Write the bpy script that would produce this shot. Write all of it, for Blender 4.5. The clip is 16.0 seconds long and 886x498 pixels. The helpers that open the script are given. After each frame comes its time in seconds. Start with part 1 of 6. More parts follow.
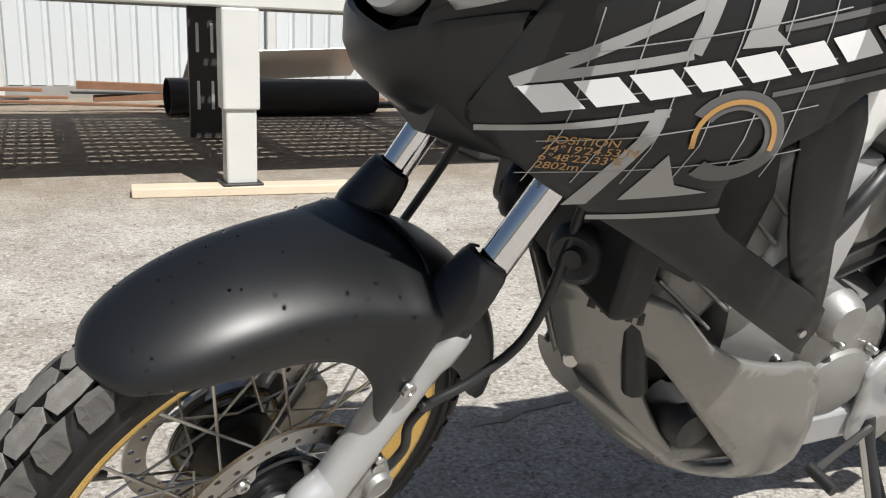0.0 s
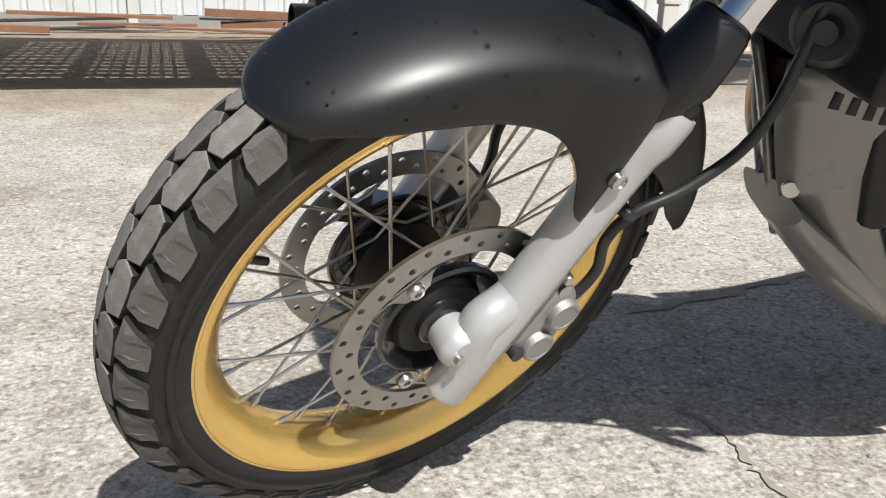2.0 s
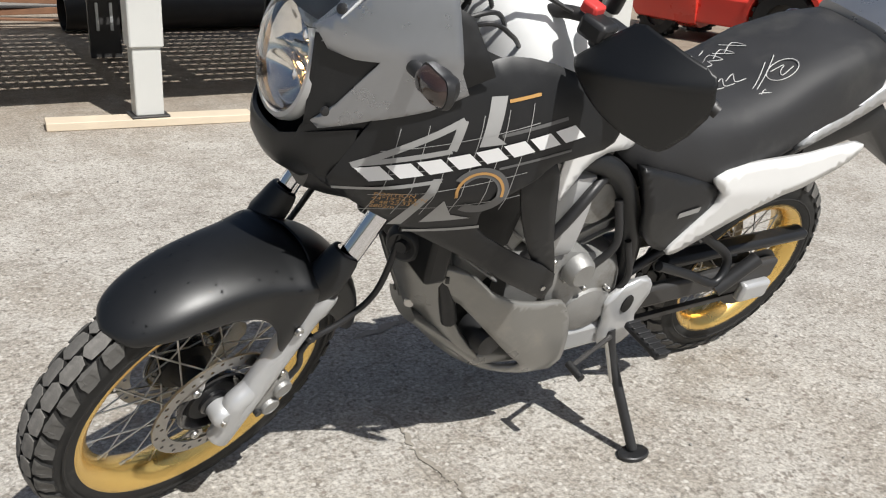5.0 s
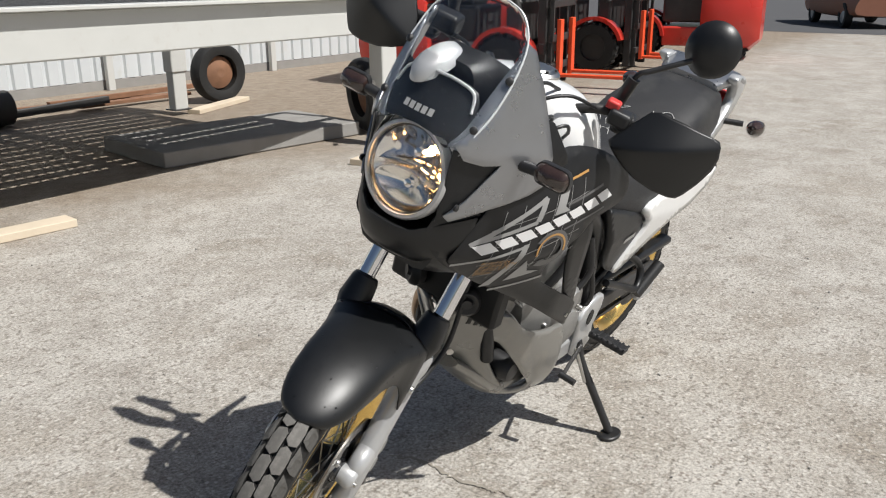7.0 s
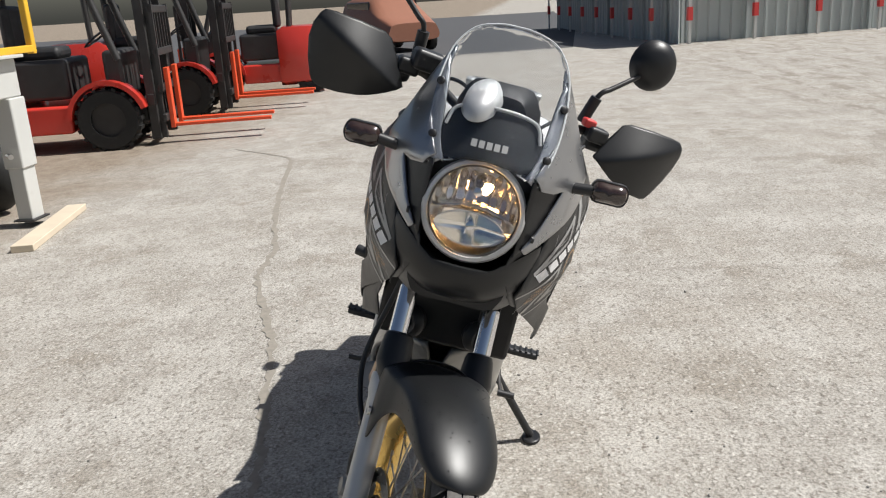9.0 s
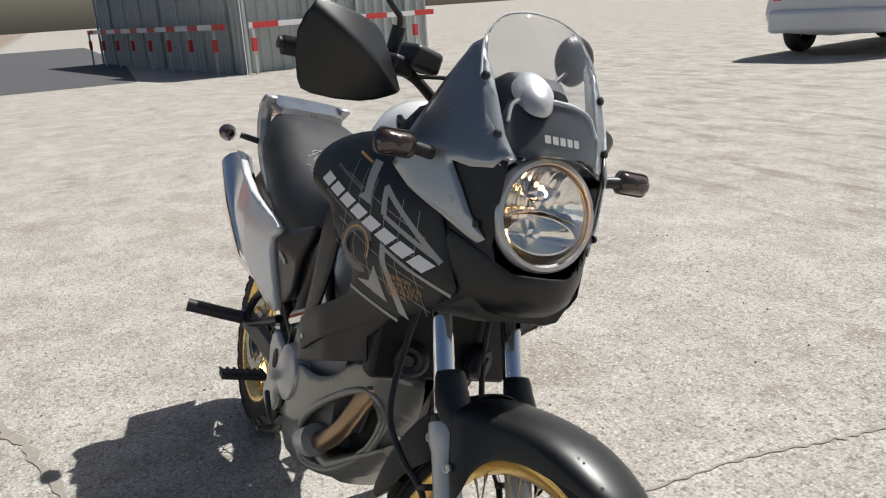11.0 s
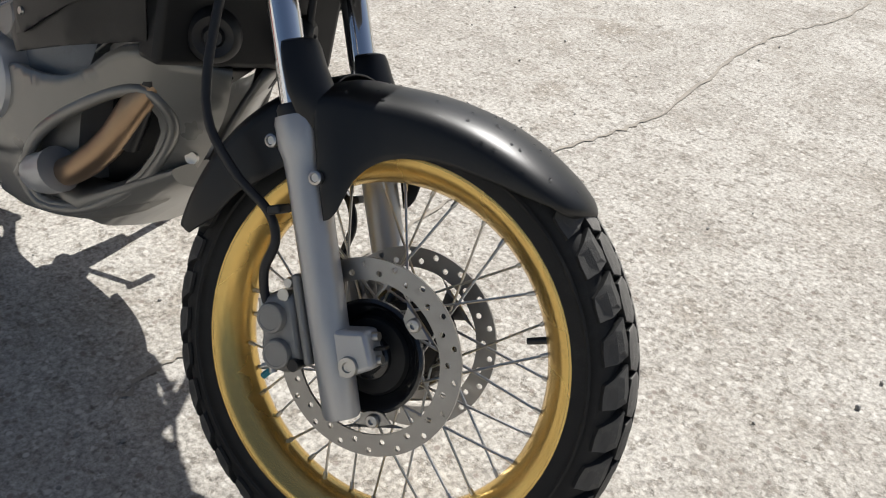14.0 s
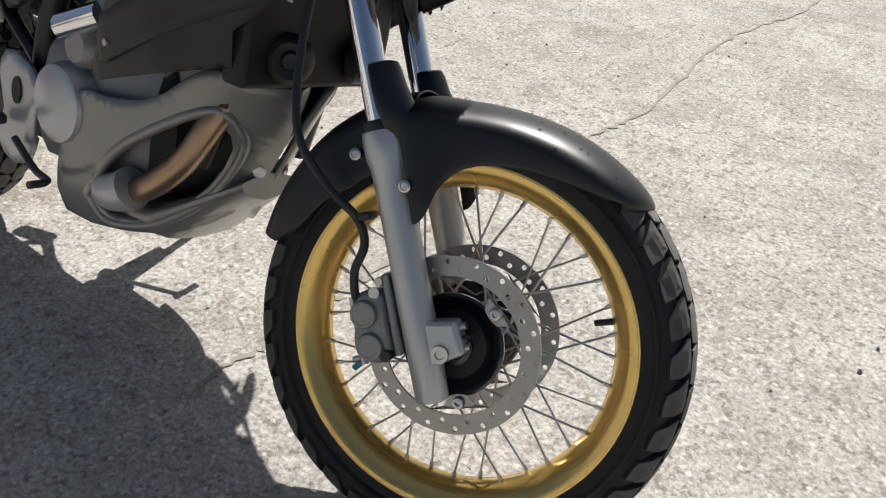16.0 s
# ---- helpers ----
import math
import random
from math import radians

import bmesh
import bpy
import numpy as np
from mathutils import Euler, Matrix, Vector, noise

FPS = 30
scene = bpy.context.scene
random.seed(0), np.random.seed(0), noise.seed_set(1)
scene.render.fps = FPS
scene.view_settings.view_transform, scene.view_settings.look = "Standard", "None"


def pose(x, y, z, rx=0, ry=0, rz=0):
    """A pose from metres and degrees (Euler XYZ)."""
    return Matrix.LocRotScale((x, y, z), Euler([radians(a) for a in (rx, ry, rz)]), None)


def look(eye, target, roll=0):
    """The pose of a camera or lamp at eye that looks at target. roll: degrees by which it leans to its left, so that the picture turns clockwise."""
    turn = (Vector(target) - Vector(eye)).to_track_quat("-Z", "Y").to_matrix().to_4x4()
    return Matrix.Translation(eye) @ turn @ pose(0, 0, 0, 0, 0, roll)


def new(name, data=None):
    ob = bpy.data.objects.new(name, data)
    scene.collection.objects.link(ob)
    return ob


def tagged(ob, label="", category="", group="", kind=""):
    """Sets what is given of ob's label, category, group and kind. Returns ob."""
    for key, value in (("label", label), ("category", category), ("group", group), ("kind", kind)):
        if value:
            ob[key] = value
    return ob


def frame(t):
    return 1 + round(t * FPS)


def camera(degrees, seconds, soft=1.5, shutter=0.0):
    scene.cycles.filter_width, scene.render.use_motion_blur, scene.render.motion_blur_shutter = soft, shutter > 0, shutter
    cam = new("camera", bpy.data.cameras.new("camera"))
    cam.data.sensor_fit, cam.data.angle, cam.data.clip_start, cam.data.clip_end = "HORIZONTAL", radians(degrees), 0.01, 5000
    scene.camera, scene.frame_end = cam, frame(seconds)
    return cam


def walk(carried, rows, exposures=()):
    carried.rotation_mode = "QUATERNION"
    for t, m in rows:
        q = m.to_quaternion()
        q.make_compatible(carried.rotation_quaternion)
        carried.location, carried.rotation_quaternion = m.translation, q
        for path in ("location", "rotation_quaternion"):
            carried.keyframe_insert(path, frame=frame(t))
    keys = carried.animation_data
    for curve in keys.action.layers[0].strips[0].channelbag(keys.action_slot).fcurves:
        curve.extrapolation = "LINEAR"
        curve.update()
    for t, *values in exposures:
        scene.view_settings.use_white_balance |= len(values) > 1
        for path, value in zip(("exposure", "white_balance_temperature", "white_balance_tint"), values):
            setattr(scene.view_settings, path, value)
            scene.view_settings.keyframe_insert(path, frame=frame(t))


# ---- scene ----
cam = camera(55.4, 16.0, soft=1.15)
PATH = [
    (0, (0.207, 1.069, 0.871), (-0.217, 0.201, 0.613), 2.63),
    (0.5, (0.216, 1.055, 0.734), (-0.140, 0.145, 0.519), 2.59),
    (1, (0.211, 1.030, 0.717), (-0.089, 0.107, 0.475), 1.41),
    (1.5, (0.238, 0.959, 0.667), (-0.059, 0.050, 0.375), 1.16),
    (2, (0.248, 0.948, 0.655), (-0.053, 0.048, 0.339), 2.18),
    (2.5, (0.252, 0.942, 0.662), (-0.050, 0.044, 0.342), 2.30),
    (3, (0.265, 0.938, 0.671), (-0.044, 0.043, 0.349), 2.46),
    (3.5, (0.246, 0.987, 0.773), (-0.079, 0.120, 0.395), 3.15),
    (4, (0.222, 1.151, 0.948), (-0.127, 0.327, 0.502), 3.83),
    (4.5, (0.236, 1.333, 1.093), (-0.176, 0.539, 0.646), 3.90),
    (5, (0.390, 1.550, 1.208), (-0.118, 0.775, 0.833), 3.97),
    (5.2, (0.451, 1.602, 1.252), (-0.088, 0.833, 0.908), 3.77),
    (7.3, (1.262, 1.218, 1.349), (0.460, 0.709, 1.035), -0.56),
    (7.5, (1.332, 1.135, 1.351), (0.502, 0.674, 1.037), -0.68),
    (8, (1.438, 0.907, 1.372), (0.547, 0.568, 1.070), -1.86),
    (8.5, (1.439, 0.655, 1.366), (0.510, 0.423, 1.076), -2.85),
    (9, (1.465, 0.404, 1.378), (0.513, 0.296, 1.093), -3.58),
    (9.2, (1.461, 0.314, 1.394), (0.503, 0.256, 1.114), -3.70),
    (11.3, (1.009, -0.526, 1.344), (0.163, -0.072, 1.047), -3.82),
    (11.5, (0.938, -0.551, 1.343), (0.117, -0.061, 1.033), -3.82),
    (12, (0.842, -0.628, 1.338), (0.084, -0.063, 0.996), -3.55),
    (12.5, (0.797, -0.751, 1.301), (0.121, -0.117, 0.917), -1.97),
    (13, (0.748, -0.758, 1.242), (0.145, -0.097, 0.795), -0.45),
    (13.5, (0.679, -0.618, 1.163), (0.115, 0.029, 0.650), 1.56),
    (14, (0.629, -0.518, 1.086), (0.084, 0.105, 0.525), 3.22),
    (14.5, (0.619, -0.495, 1.083), (0.078, 0.109, 0.498), 2.91),
    (15, (0.612, -0.506, 1.085), (0.075, 0.090, 0.488), 3.18),
    (15.5, (0.606, -0.546, 1.094), (0.084, 0.062, 0.496), 3.71),
    (16, (0.565, -0.710, 1.145), (0.064, -0.049, 0.586), 2.74),
]
walk(cam, [(t, look(eye, target, roll)) for t, eye, target, roll in PATH],
     [(0.0, 0.29), (1.0, 0.38), (2.0, 0.44), (3.0, 0.42), (4.0, 0.38), (5.0, 0.20), (7.5, 0.12), (9.0, 0.19), (11.5, 0.27), (12.5, 0.32), (14.5, 0.42), (16.0, 0.38)])

# ---------------- world and sun ----------------
SUN_TO = Vector((-0.12, 0.72, 1.0)).normalized()
world = bpy.data.worlds.new("sky_world")
scene.world = world
world.use_nodes = True
wn = world.node_tree.nodes
wl = world.node_tree.links
wn.clear()
w_out = wn.new("ShaderNodeOutputWorld")
w_bg = wn.new("ShaderNodeBackground")
w_sky = wn.new("ShaderNodeTexSky")
w_sky.sky_type = 'NISHITA'
w_sky.sun_disc = False
w_sky.sun_elevation = math.asin(SUN_TO.z)
w_sky.sun_rotation = math.atan2(SUN_TO.x, SUN_TO.y)
w_sky.air_density = 1.0
w_sky.dust_density = 2.4
w_sky.ozone_density = 0.9
w_bg.inputs["Strength"].default_value = 0.053
wl.new(w_sky.outputs["Color"], w_bg.inputs["Color"])
wl.new(w_bg.outputs["Background"], w_out.inputs["Surface"])

sun_data = bpy.data.lights.new("sun", 'SUN')
sun_data.energy = 5.0
sun_data.angle = radians(0.55)
sun_data.color = (1.0, 0.984, 0.948)
sun = new("sun", sun_data)
sun.matrix_world = look((0, 0, 30), Vector((0, 0, 30)) - SUN_TO)


# ---------------- materials ----------------
def mat(name, color, rough=0.5, metal=0.0, var=0.12, scale=8.0, bump=0.0, bscale=200.0, coat=0.0,
        spec=0.5, wear=None, wear_amt=0.0, wear_scale=3.0, rvar=0.1, rand=0.0):
    """Principled material with variation at two scales and a fine bump, in object coordinates."""
    m = bpy.data.materials.new(name)
    m.use_nodes = True
    nt = m.node_tree
    b = nt.nodes["Principled BSDF"]
    b.inputs["Metallic"].default_value = metal
    b.inputs["Specular IOR Level"].default_value = spec
    b.inputs["Coat Weight"].default_value = coat
    b.inputs["Coat Roughness"].default_value = 0.08
    tc = nt.nodes.new("ShaderNodeTexCoord")
    n1 = nt.nodes.new("ShaderNodeTexNoise")
    n1.inputs["Scale"].default_value = scale
    n1.inputs["Detail"].default_value = 6
    nt.links.new(tc.outputs["Object"], n1.inputs["Vector"])
    n2 = nt.nodes.new("ShaderNodeTexNoise")
    n2.inputs["Scale"].default_value = bscale
    n2.inputs["Detail"].default_value = 3
    nt.links.new(tc.outputs["Object"], n2.inputs["Vector"])
    mix = nt.nodes.new("ShaderNodeMix")
    mix.data_type = 'RGBA'
    lo = [max(0, c * (1 - var)) for c in color]
    hi = [min(1, c * (1 + var)) for c in color]
    mix.inputs["A"].default_value = (*lo, 1)
    mix.inputs["B"].default_value = (*hi, 1)
    nt.links.new(n1.outputs["Fac"], mix.inputs["Factor"])
    col = mix.outputs["Result"]
    if wear:
        n3 = nt.nodes.new("ShaderNodeTexNoise")
        n3.inputs["Scale"].default_value = wear_scale
        n3.inputs["Detail"].default_value = 8
        n3.inputs["Roughness"].default_value = 0.7
        nt.links.new(tc.outputs["Object"], n3.inputs["Vector"])
        rp = nt.nodes.new("ShaderNodeValToRGB")
        rp.color_ramp.elements[0].position = 0.62 - 0.3 * wear_amt
        rp.color_ramp.elements[1].position = 0.72
        nt.links.new(n3.outputs["Fac"], rp.inputs["Fac"])
        mw = nt.nodes.new("ShaderNodeMix")
        mw.data_type = 'RGBA'
        mw.inputs["B"].default_value = (*wear, 1)
        nt.links.new(rp.outputs["Color"], mw.inputs["Factor"])
        nt.links.new(col, mw.inputs["A"])
        col = mw.outputs["Result"]
    if rand:
        oi = nt.nodes.new("ShaderNodeObjectInfo")
        hs = nt.nodes.new("ShaderNodeHueSaturation")
        mr = nt.nodes.new("ShaderNodeMapRange")
        mr.inputs["To Min"].default_value = 1 - rand
        mr.inputs["To Max"].default_value = 1 + rand
        nt.links.new(oi.outputs["Random"], mr.inputs["Value"])
        nt.links.new(mr.outputs["Result"], hs.inputs["Value"])
        nt.links.new(col, hs.inputs["Color"])
        col = hs.outputs["Color"]
    nt.links.new(col, b.inputs["Base Color"])
    rr = nt.nodes.new("ShaderNodeMapRange")
    rr.inputs["To Min"].default_value = max(0.02, rough - rvar)
    rr.inputs["To Max"].default_value = min(1, rough + rvar)
    nt.links.new(n1.outputs["Fac"], rr.inputs["Value"])
    nt.links.new(rr.outputs["Result"], b.inputs["Roughness"])
    if bump:
        bp = nt.nodes.new("ShaderNodeBump")
        bp.inputs["Strength"].default_value = bump
        bp.inputs["Distance"].default_value = 0.002
        nt.links.new(n2.outputs["Fac"], bp.inputs["Height"])
        nt.links.new(bp.outputs["Normal"], b.inputs["Normal"])
    return m


def glass(name, color=(1, 1, 1), rough=0.0, ior=1.45):
    m = bpy.data.materials.new(name)
    m.use_nodes = True
    b = m.node_tree.nodes["Principled BSDF"]
    b.inputs["Base Color"].default_value = (*color, 1)
    b.inputs["Transmission Weight"].default_value = 1.0
    b.inputs["Roughness"].default_value = rough
    b.inputs["IOR"].default_value = ior
    return m


def thin_clear(name):
    """A thin clear shell: see-through with a gloss by Fresnel."""
    m = bpy.data.materials.new(name)
    m.use_nodes = True
    nt = m.node_tree
    nt.nodes.remove(nt.nodes["Principled BSDF"])
    tr = nt.nodes.new("ShaderNodeBsdfTransparent")
    tr.inputs["Color"].default_value = (0.97, 0.97, 0.97, 1)
    gl = nt.nodes.new("ShaderNodeBsdfGlossy")
    gl.inputs["Roughness"].default_value = 0.04
    lw = nt.nodes.new("ShaderNodeLayerWeight")
    fr = nt.nodes.new("ShaderNodeMath")
    fr.operation = 'POWER'
    fr.inputs[1].default_value = 2.6
    nt.links.new(lw.outputs["Facing"], fr.inputs[0])
    mx = nt.nodes.new("ShaderNodeMixShader")
    nt.links.new(fr.outputs[0], mx.inputs[0])
    nt.links.new(tr.outputs[0], mx.inputs[1])
    nt.links.new(gl.outputs[0], mx.inputs[2])
    nt.links.new(mx.outputs[0], nt.nodes["Material Output"].inputs["Surface"])
    return m


def concrete():
    m = bpy.data.materials.new("worn_concrete")
    m.use_nodes = True
    nt = m.node_tree
    L = nt.links
    b = nt.nodes["Principled BSDF"]
    tc = nt.nodes.new("ShaderNodeTexCoord")

    def noise_tex(s, det=6, rg=0.55):
        n = nt.nodes.new("ShaderNodeTexNoise")
        n.inputs["Scale"].default_value = s
        n.inputs["Detail"].default_value = det
        n.inputs["Roughness"].default_value = rg
        L.new(tc.outputs["Object"], n.inputs["Vector"])
        return n

    def ramp(src, p0, c0, p1, c1):
        r = nt.nodes.new("ShaderNodeValToRGB")
        r.color_ramp.elements[0].position, r.color_ramp.elements[0].color = p0, (*c0, 1)
        r.color_ramp.elements[1].position, r.color_ramp.elements[1].color = p1, (*c1, 1)
        L.new(src, r.inputs["Fac"])
        return r.outputs["Color"]

    def blend(fac, a, bb, mode='MIX'):
        x = nt.nodes.new("ShaderNodeMix")
        x.data_type, x.blend_type = 'RGBA', mode
        if isinstance(fac, float):
            x.inputs["Factor"].default_value = fac
        else:
            L.new(fac, x.inputs["Factor"])
        for key, val in (("A", a), ("B", bb)):
            if isinstance(val, tuple):
                x.inputs[key].default_value = (*val, 1)
            else:
                L.new(val, x.inputs[key])
        return x.outputs["Result"]

    big = noise_tex(0.5, 8, 0.65)
    mid = noise_tex(7.0, 12, 0.8)
    fine = noise_tex(95.0, 6, 0.75)
    col = ramp(mid.outputs["Fac"], 0.36, (0.300, 0.276, 0.245), 0.62, (0.425, 0.400, 0.362))
    dirt = ramp(big.outputs["Fac"], 0.50, (0, 0, 0), 0.74, (0.7, 0.7, 0.7))
    col = blend(dirt, col, (0.335, 0.295, 0.245))
    pale = noise_tex(2.4, 12, 0.74)
    pm = ramp(pale.outputs["Fac"], 0.47, (0, 0, 0), 0.60, (0.75, 0.75, 0.75))
    col = blend(pm, col, (0.475, 0.452, 0.415))
    # brown scuffs with ragged edges
    stain = noise_tex(1.6, 14, 0.76)
    sm = ramp(stain.outputs["Fac"], 0.53, (0, 0, 0), 0.645, (0.75, 0.75, 0.75))
    col = blend(sm, col, (0.245, 0.212, 0.172))
    # small worn pits and crumbs at the size of a fingertip
    pit = noise_tex(34.0, 6, 0.68)
    pitm = ramp(pit.outputs["Fac"], 0.545, (0, 0, 0), 0.62, (0.8, 0.8, 0.8))
    col = blend(pitm, col, (0.225, 0.200, 0.170))
    crumb = noise_tex(46.0, 5, 0.65)
    cm = ramp(crumb.outputs["Fac"], 0.575, (0, 0, 0), 0.64, (0.75, 0.75, 0.75))
    col = blend(cm, col, (0.53, 0.505, 0.465))
    fi = ramp(fine.outputs["Fac"], 0.36, (0.54, 0.535, 0.53), 0.62, (1.32, 1.32, 1.31))
    col = blend(1.0, col, fi, 'MULTIPLY')
    # exposed aggregate: light and dark stones
    vor = nt.nodes.new("ShaderNodeTexVoronoi")
    vor.inputs["Scale"].default_value = 62.0
    vor.inputs["Randomness"].default_value = 1.0
    L.new(tc.outputs["Object"], vor.inputs["Vector"])
    sep = nt.nodes.new("ShaderNodeSeparateColor")
    L.new(vor.outputs["Color"], sep.inputs["Color"])
    stone = ramp(vor.outputs["Distance"], 0.26, (1, 1, 1), 0.44, (0, 0, 0))
    light_pick = ramp(sep.outputs["Red"], 0.84, (0, 0, 0), 0.90, (0.85, 0.85, 0.85))
    dark_pick = ramp(sep.outputs["Green"], 0.86, (0, 0, 0), 0.9, (0.8, 0.8, 0.8))
    lm = blend(1.0, stone, light_pick, 'MULTIPLY')
    dm = blend(1.0, stone, dark_pick, 'MULTIPLY')
    col = blend(lm, col, (0.56, 0.535, 0.49))
    col = blend(dm, col, (0.21, 0.175, 0.150))
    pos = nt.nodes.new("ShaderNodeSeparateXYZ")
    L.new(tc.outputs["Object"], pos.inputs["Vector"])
    # long dark scuffs on the old wheel track across the yard
    drawn = nt.nodes.new("ShaderNodeMapping")
    drawn.inputs["Scale"].default_value = (0.7, 2.4, 1.0)
    drawn.inputs["Rotation"].default_value = (0, 0, radians(-12))
    L.new(tc.outputs["Object"], drawn.inputs["Vector"])
    streak = noise_tex(1.5, 12, 0.78)
    L.new(drawn.outputs["Vector"], streak.inputs["Vector"])
    track = nt.nodes.new("ShaderNodeMapRange")
    track.inputs["From Min"].default_value = 2.6
    track.inputs["From Max"].default_value = 3.8
    L.new(pos.outputs["Y"], track.inputs["Value"])
    scuff = blend(1.0, ramp(streak.outputs["Fac"], 0.51, (0, 0, 0), 0.60, (0.8, 0.8, 0.8)), track.outputs["Result"], 'MULTIPLY')
    col = blend(scuff, col, (0.215, 0.185, 0.150))
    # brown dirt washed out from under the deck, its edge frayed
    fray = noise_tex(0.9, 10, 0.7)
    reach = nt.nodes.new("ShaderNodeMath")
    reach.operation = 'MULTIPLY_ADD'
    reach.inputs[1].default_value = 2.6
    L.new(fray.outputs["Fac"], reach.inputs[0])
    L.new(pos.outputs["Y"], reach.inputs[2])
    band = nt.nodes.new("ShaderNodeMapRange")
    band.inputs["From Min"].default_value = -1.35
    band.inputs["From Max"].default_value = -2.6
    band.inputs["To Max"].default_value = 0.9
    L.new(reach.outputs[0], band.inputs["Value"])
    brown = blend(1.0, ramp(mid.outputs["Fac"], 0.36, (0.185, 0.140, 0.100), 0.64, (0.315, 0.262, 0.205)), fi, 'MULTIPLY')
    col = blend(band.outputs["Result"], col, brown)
    L.new(col, b.inputs["Base Color"])
    b.inputs["Roughness"].default_value = 0.88
    b.inputs["Specular IOR Level"].default_value = 0.25
    bp = nt.nodes.new("ShaderNodeBump")
    bp.inputs["Strength"].default_value = 0.55
    bp.inputs["Distance"].default_value = 0.004
    hsum = nt.nodes.new("ShaderNodeMath")
    hsum.operation = 'ADD'
    L.new(fine.outputs["Fac"], hsum.inputs[0])
    L.new(mid.outputs["Fac"], hsum.inputs[1])
    hsub = nt.nodes.new("ShaderNodeMath")
    hsub.operation = 'SUBTRACT'
    L.new(hsum.outputs[0], hsub.inputs[0])
    L.new(pitm, hsub.inputs[1])
    L.new(hsub.outputs[0], bp.inputs["Height"])
    L.new(bp.outputs["Normal"], b.inputs["Normal"])
    return m


M = {}
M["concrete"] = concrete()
M["black"] = mat("matte_black_plastic", (0.0115, 0.012, 0.0132), 0.40, var=0.2, scale=14, bump=0.05, bscale=900, spec=0.42, wear=(0.020, 0.020, 0.021), wear_amt=0.15, wear_scale=9)
M["fender"] = mat("satin_black_mudguard", (0.0065, 0.007, 0.0078), 0.40, var=0.15, scale=10, bump=0.03, bscale=1200, spec=0.5, rvar=0.05)
# Near-black paint; on the recess sheets it stands in for shade.
M["deepblack"] = mat("near_black_parts_and_shade", (0.0045, 0.0045, 0.005), 0.55, var=0.3, scale=30)
M["hubblack"] = mat("glossy_black_hub_paint", (0.008, 0.008, 0.009), 0.2, var=0.2, scale=30, coat=0.6)
M["rubber"] = mat("tyre_rubber", (0.011, 0.0108, 0.0104), 0.7, var=0.3, scale=25, bump=0.2, bscale=500, wear=(0.026, 0.025, 0.023), wear_amt=0.25, wear_scale=18)
M["tread"] = mat("worn_tread_rubber", (0.125, 0.119, 0.110), 0.85, var=0.3, scale=60, bump=0.4, bscale=700, wear=(0.20, 0.19, 0.175), wear_amt=0.5, wear_scale=40, rand=0.15)
M["shoulder"] = mat("scuffed_shoulder_rubber", (0.088, 0.084, 0.078), 0.8, var=0.3, scale=60, bump=0.4, bscale=700, wear=(0.12, 0.115, 0.105), wear_amt=0.4, wear_scale=40, rand=0.15)
M["gold"] = mat("gold_anodised_rim", (0.84, 0.575, 0.19), 0.27, metal=0.85, var=0.05, scale=6, wear=(0.66, 0.45, 0.16), wear_amt=0.1, wear_scale=24, rvar=0.04)
M["chrome"] = mat("chromed_steel", (0.78, 0.78, 0.80), 0.08, metal=1.0, var=0.04, rvar=0.03)
M["steel"] = mat("brushed_steel", (0.55, 0.54, 0.52), 0.32, metal=1.0, var=0.1, scale=40)
M["spoke"] = mat("zinc_spoke", (0.52, 0.51, 0.49), 0.35, metal=1.0, var=0.15, scale=60)
M["disc"] = mat("brake_disc_steel", (0.36, 0.35, 0.335), 0.32, metal=1.0, var=0.2, scale=30, bump=0.1, bscale=900)
M["silver"] = mat("silver_painted_alloy", (0.50, 0.505, 0.51), 0.34, metal=0.45, var=0.06, scale=15, bump=0.05, bscale=900)
M["engine"] = mat("cast_alloy_engine", (0.30, 0.297, 0.288), 0.48, metal=0.6, var=0.2, scale=25, bump=0.25, bscale=700, wear=(0.2, 0.18, 0.15), wear_amt=0.3, wear_scale=10)
M["graymet"] = mat("gunmetal_grey_paint", (0.33, 0.338, 0.355), 0.30, metal=0.82, var=0.06, coat=0.5, scale=20)
M["cowl"] = mat("grey_belly_paint", (0.235, 0.230, 0.215), 0.30, metal=0.35, var=0.1, coat=0.3, scale=8, wear=(0.30, 0.28, 0.25), wear_amt=0.25, wear_scale=6)
M["white"] = mat("pearl_white_paint", (0.78, 0.78, 0.77), 0.22, var=0.02, coat=0.6)
M["seat"] = mat("black_seat_vinyl", (0.023, 0.023, 0.0245), 0.55, var=0.25, scale=9, bump=0.25, bscale=1300, spec=0.4, wear=(0.05, 0.049, 0.047), wear_amt=0.35, wear_scale=5)
M["chalk"] = mat("white_chalk", (0.5, 0.5, 0.485), 0.9, var=0.3, scale=150)
M["decalw"] = mat("white_decal", (0.80, 0.80, 0.80), 0.35, var=0.03)
M["decalg"] = mat("grey_decal", (0.34, 0.34, 0.335), 0.38, var=0.08, scale=20)
M["decald"] = mat("dim_grey_decal", (0.12, 0.12, 0.12), 0.4, var=0.08, scale=20)
M["decalo"] = mat("bronze_decal", (0.48, 0.27, 0.09), 0.4, var=0.1, scale=20)
M["hose"] = mat("black_rubber_hose", (0.018, 0.018, 0.019), 0.45, var=0.2, scale=30)
M["lens"] = thin_clear("clear_lens")
M["water"] = glass("clear_water", (0.97, 0.97, 0.97), 0.0, 1.33)
M["screen"] = glass("clear_windscreen", (0.86, 0.88, 0.89), 0.03, 1.42)
M["screenedge"] = mat("frosted_screen_edge", (0.62, 0.64, 0.65), 0.3, var=0.05)
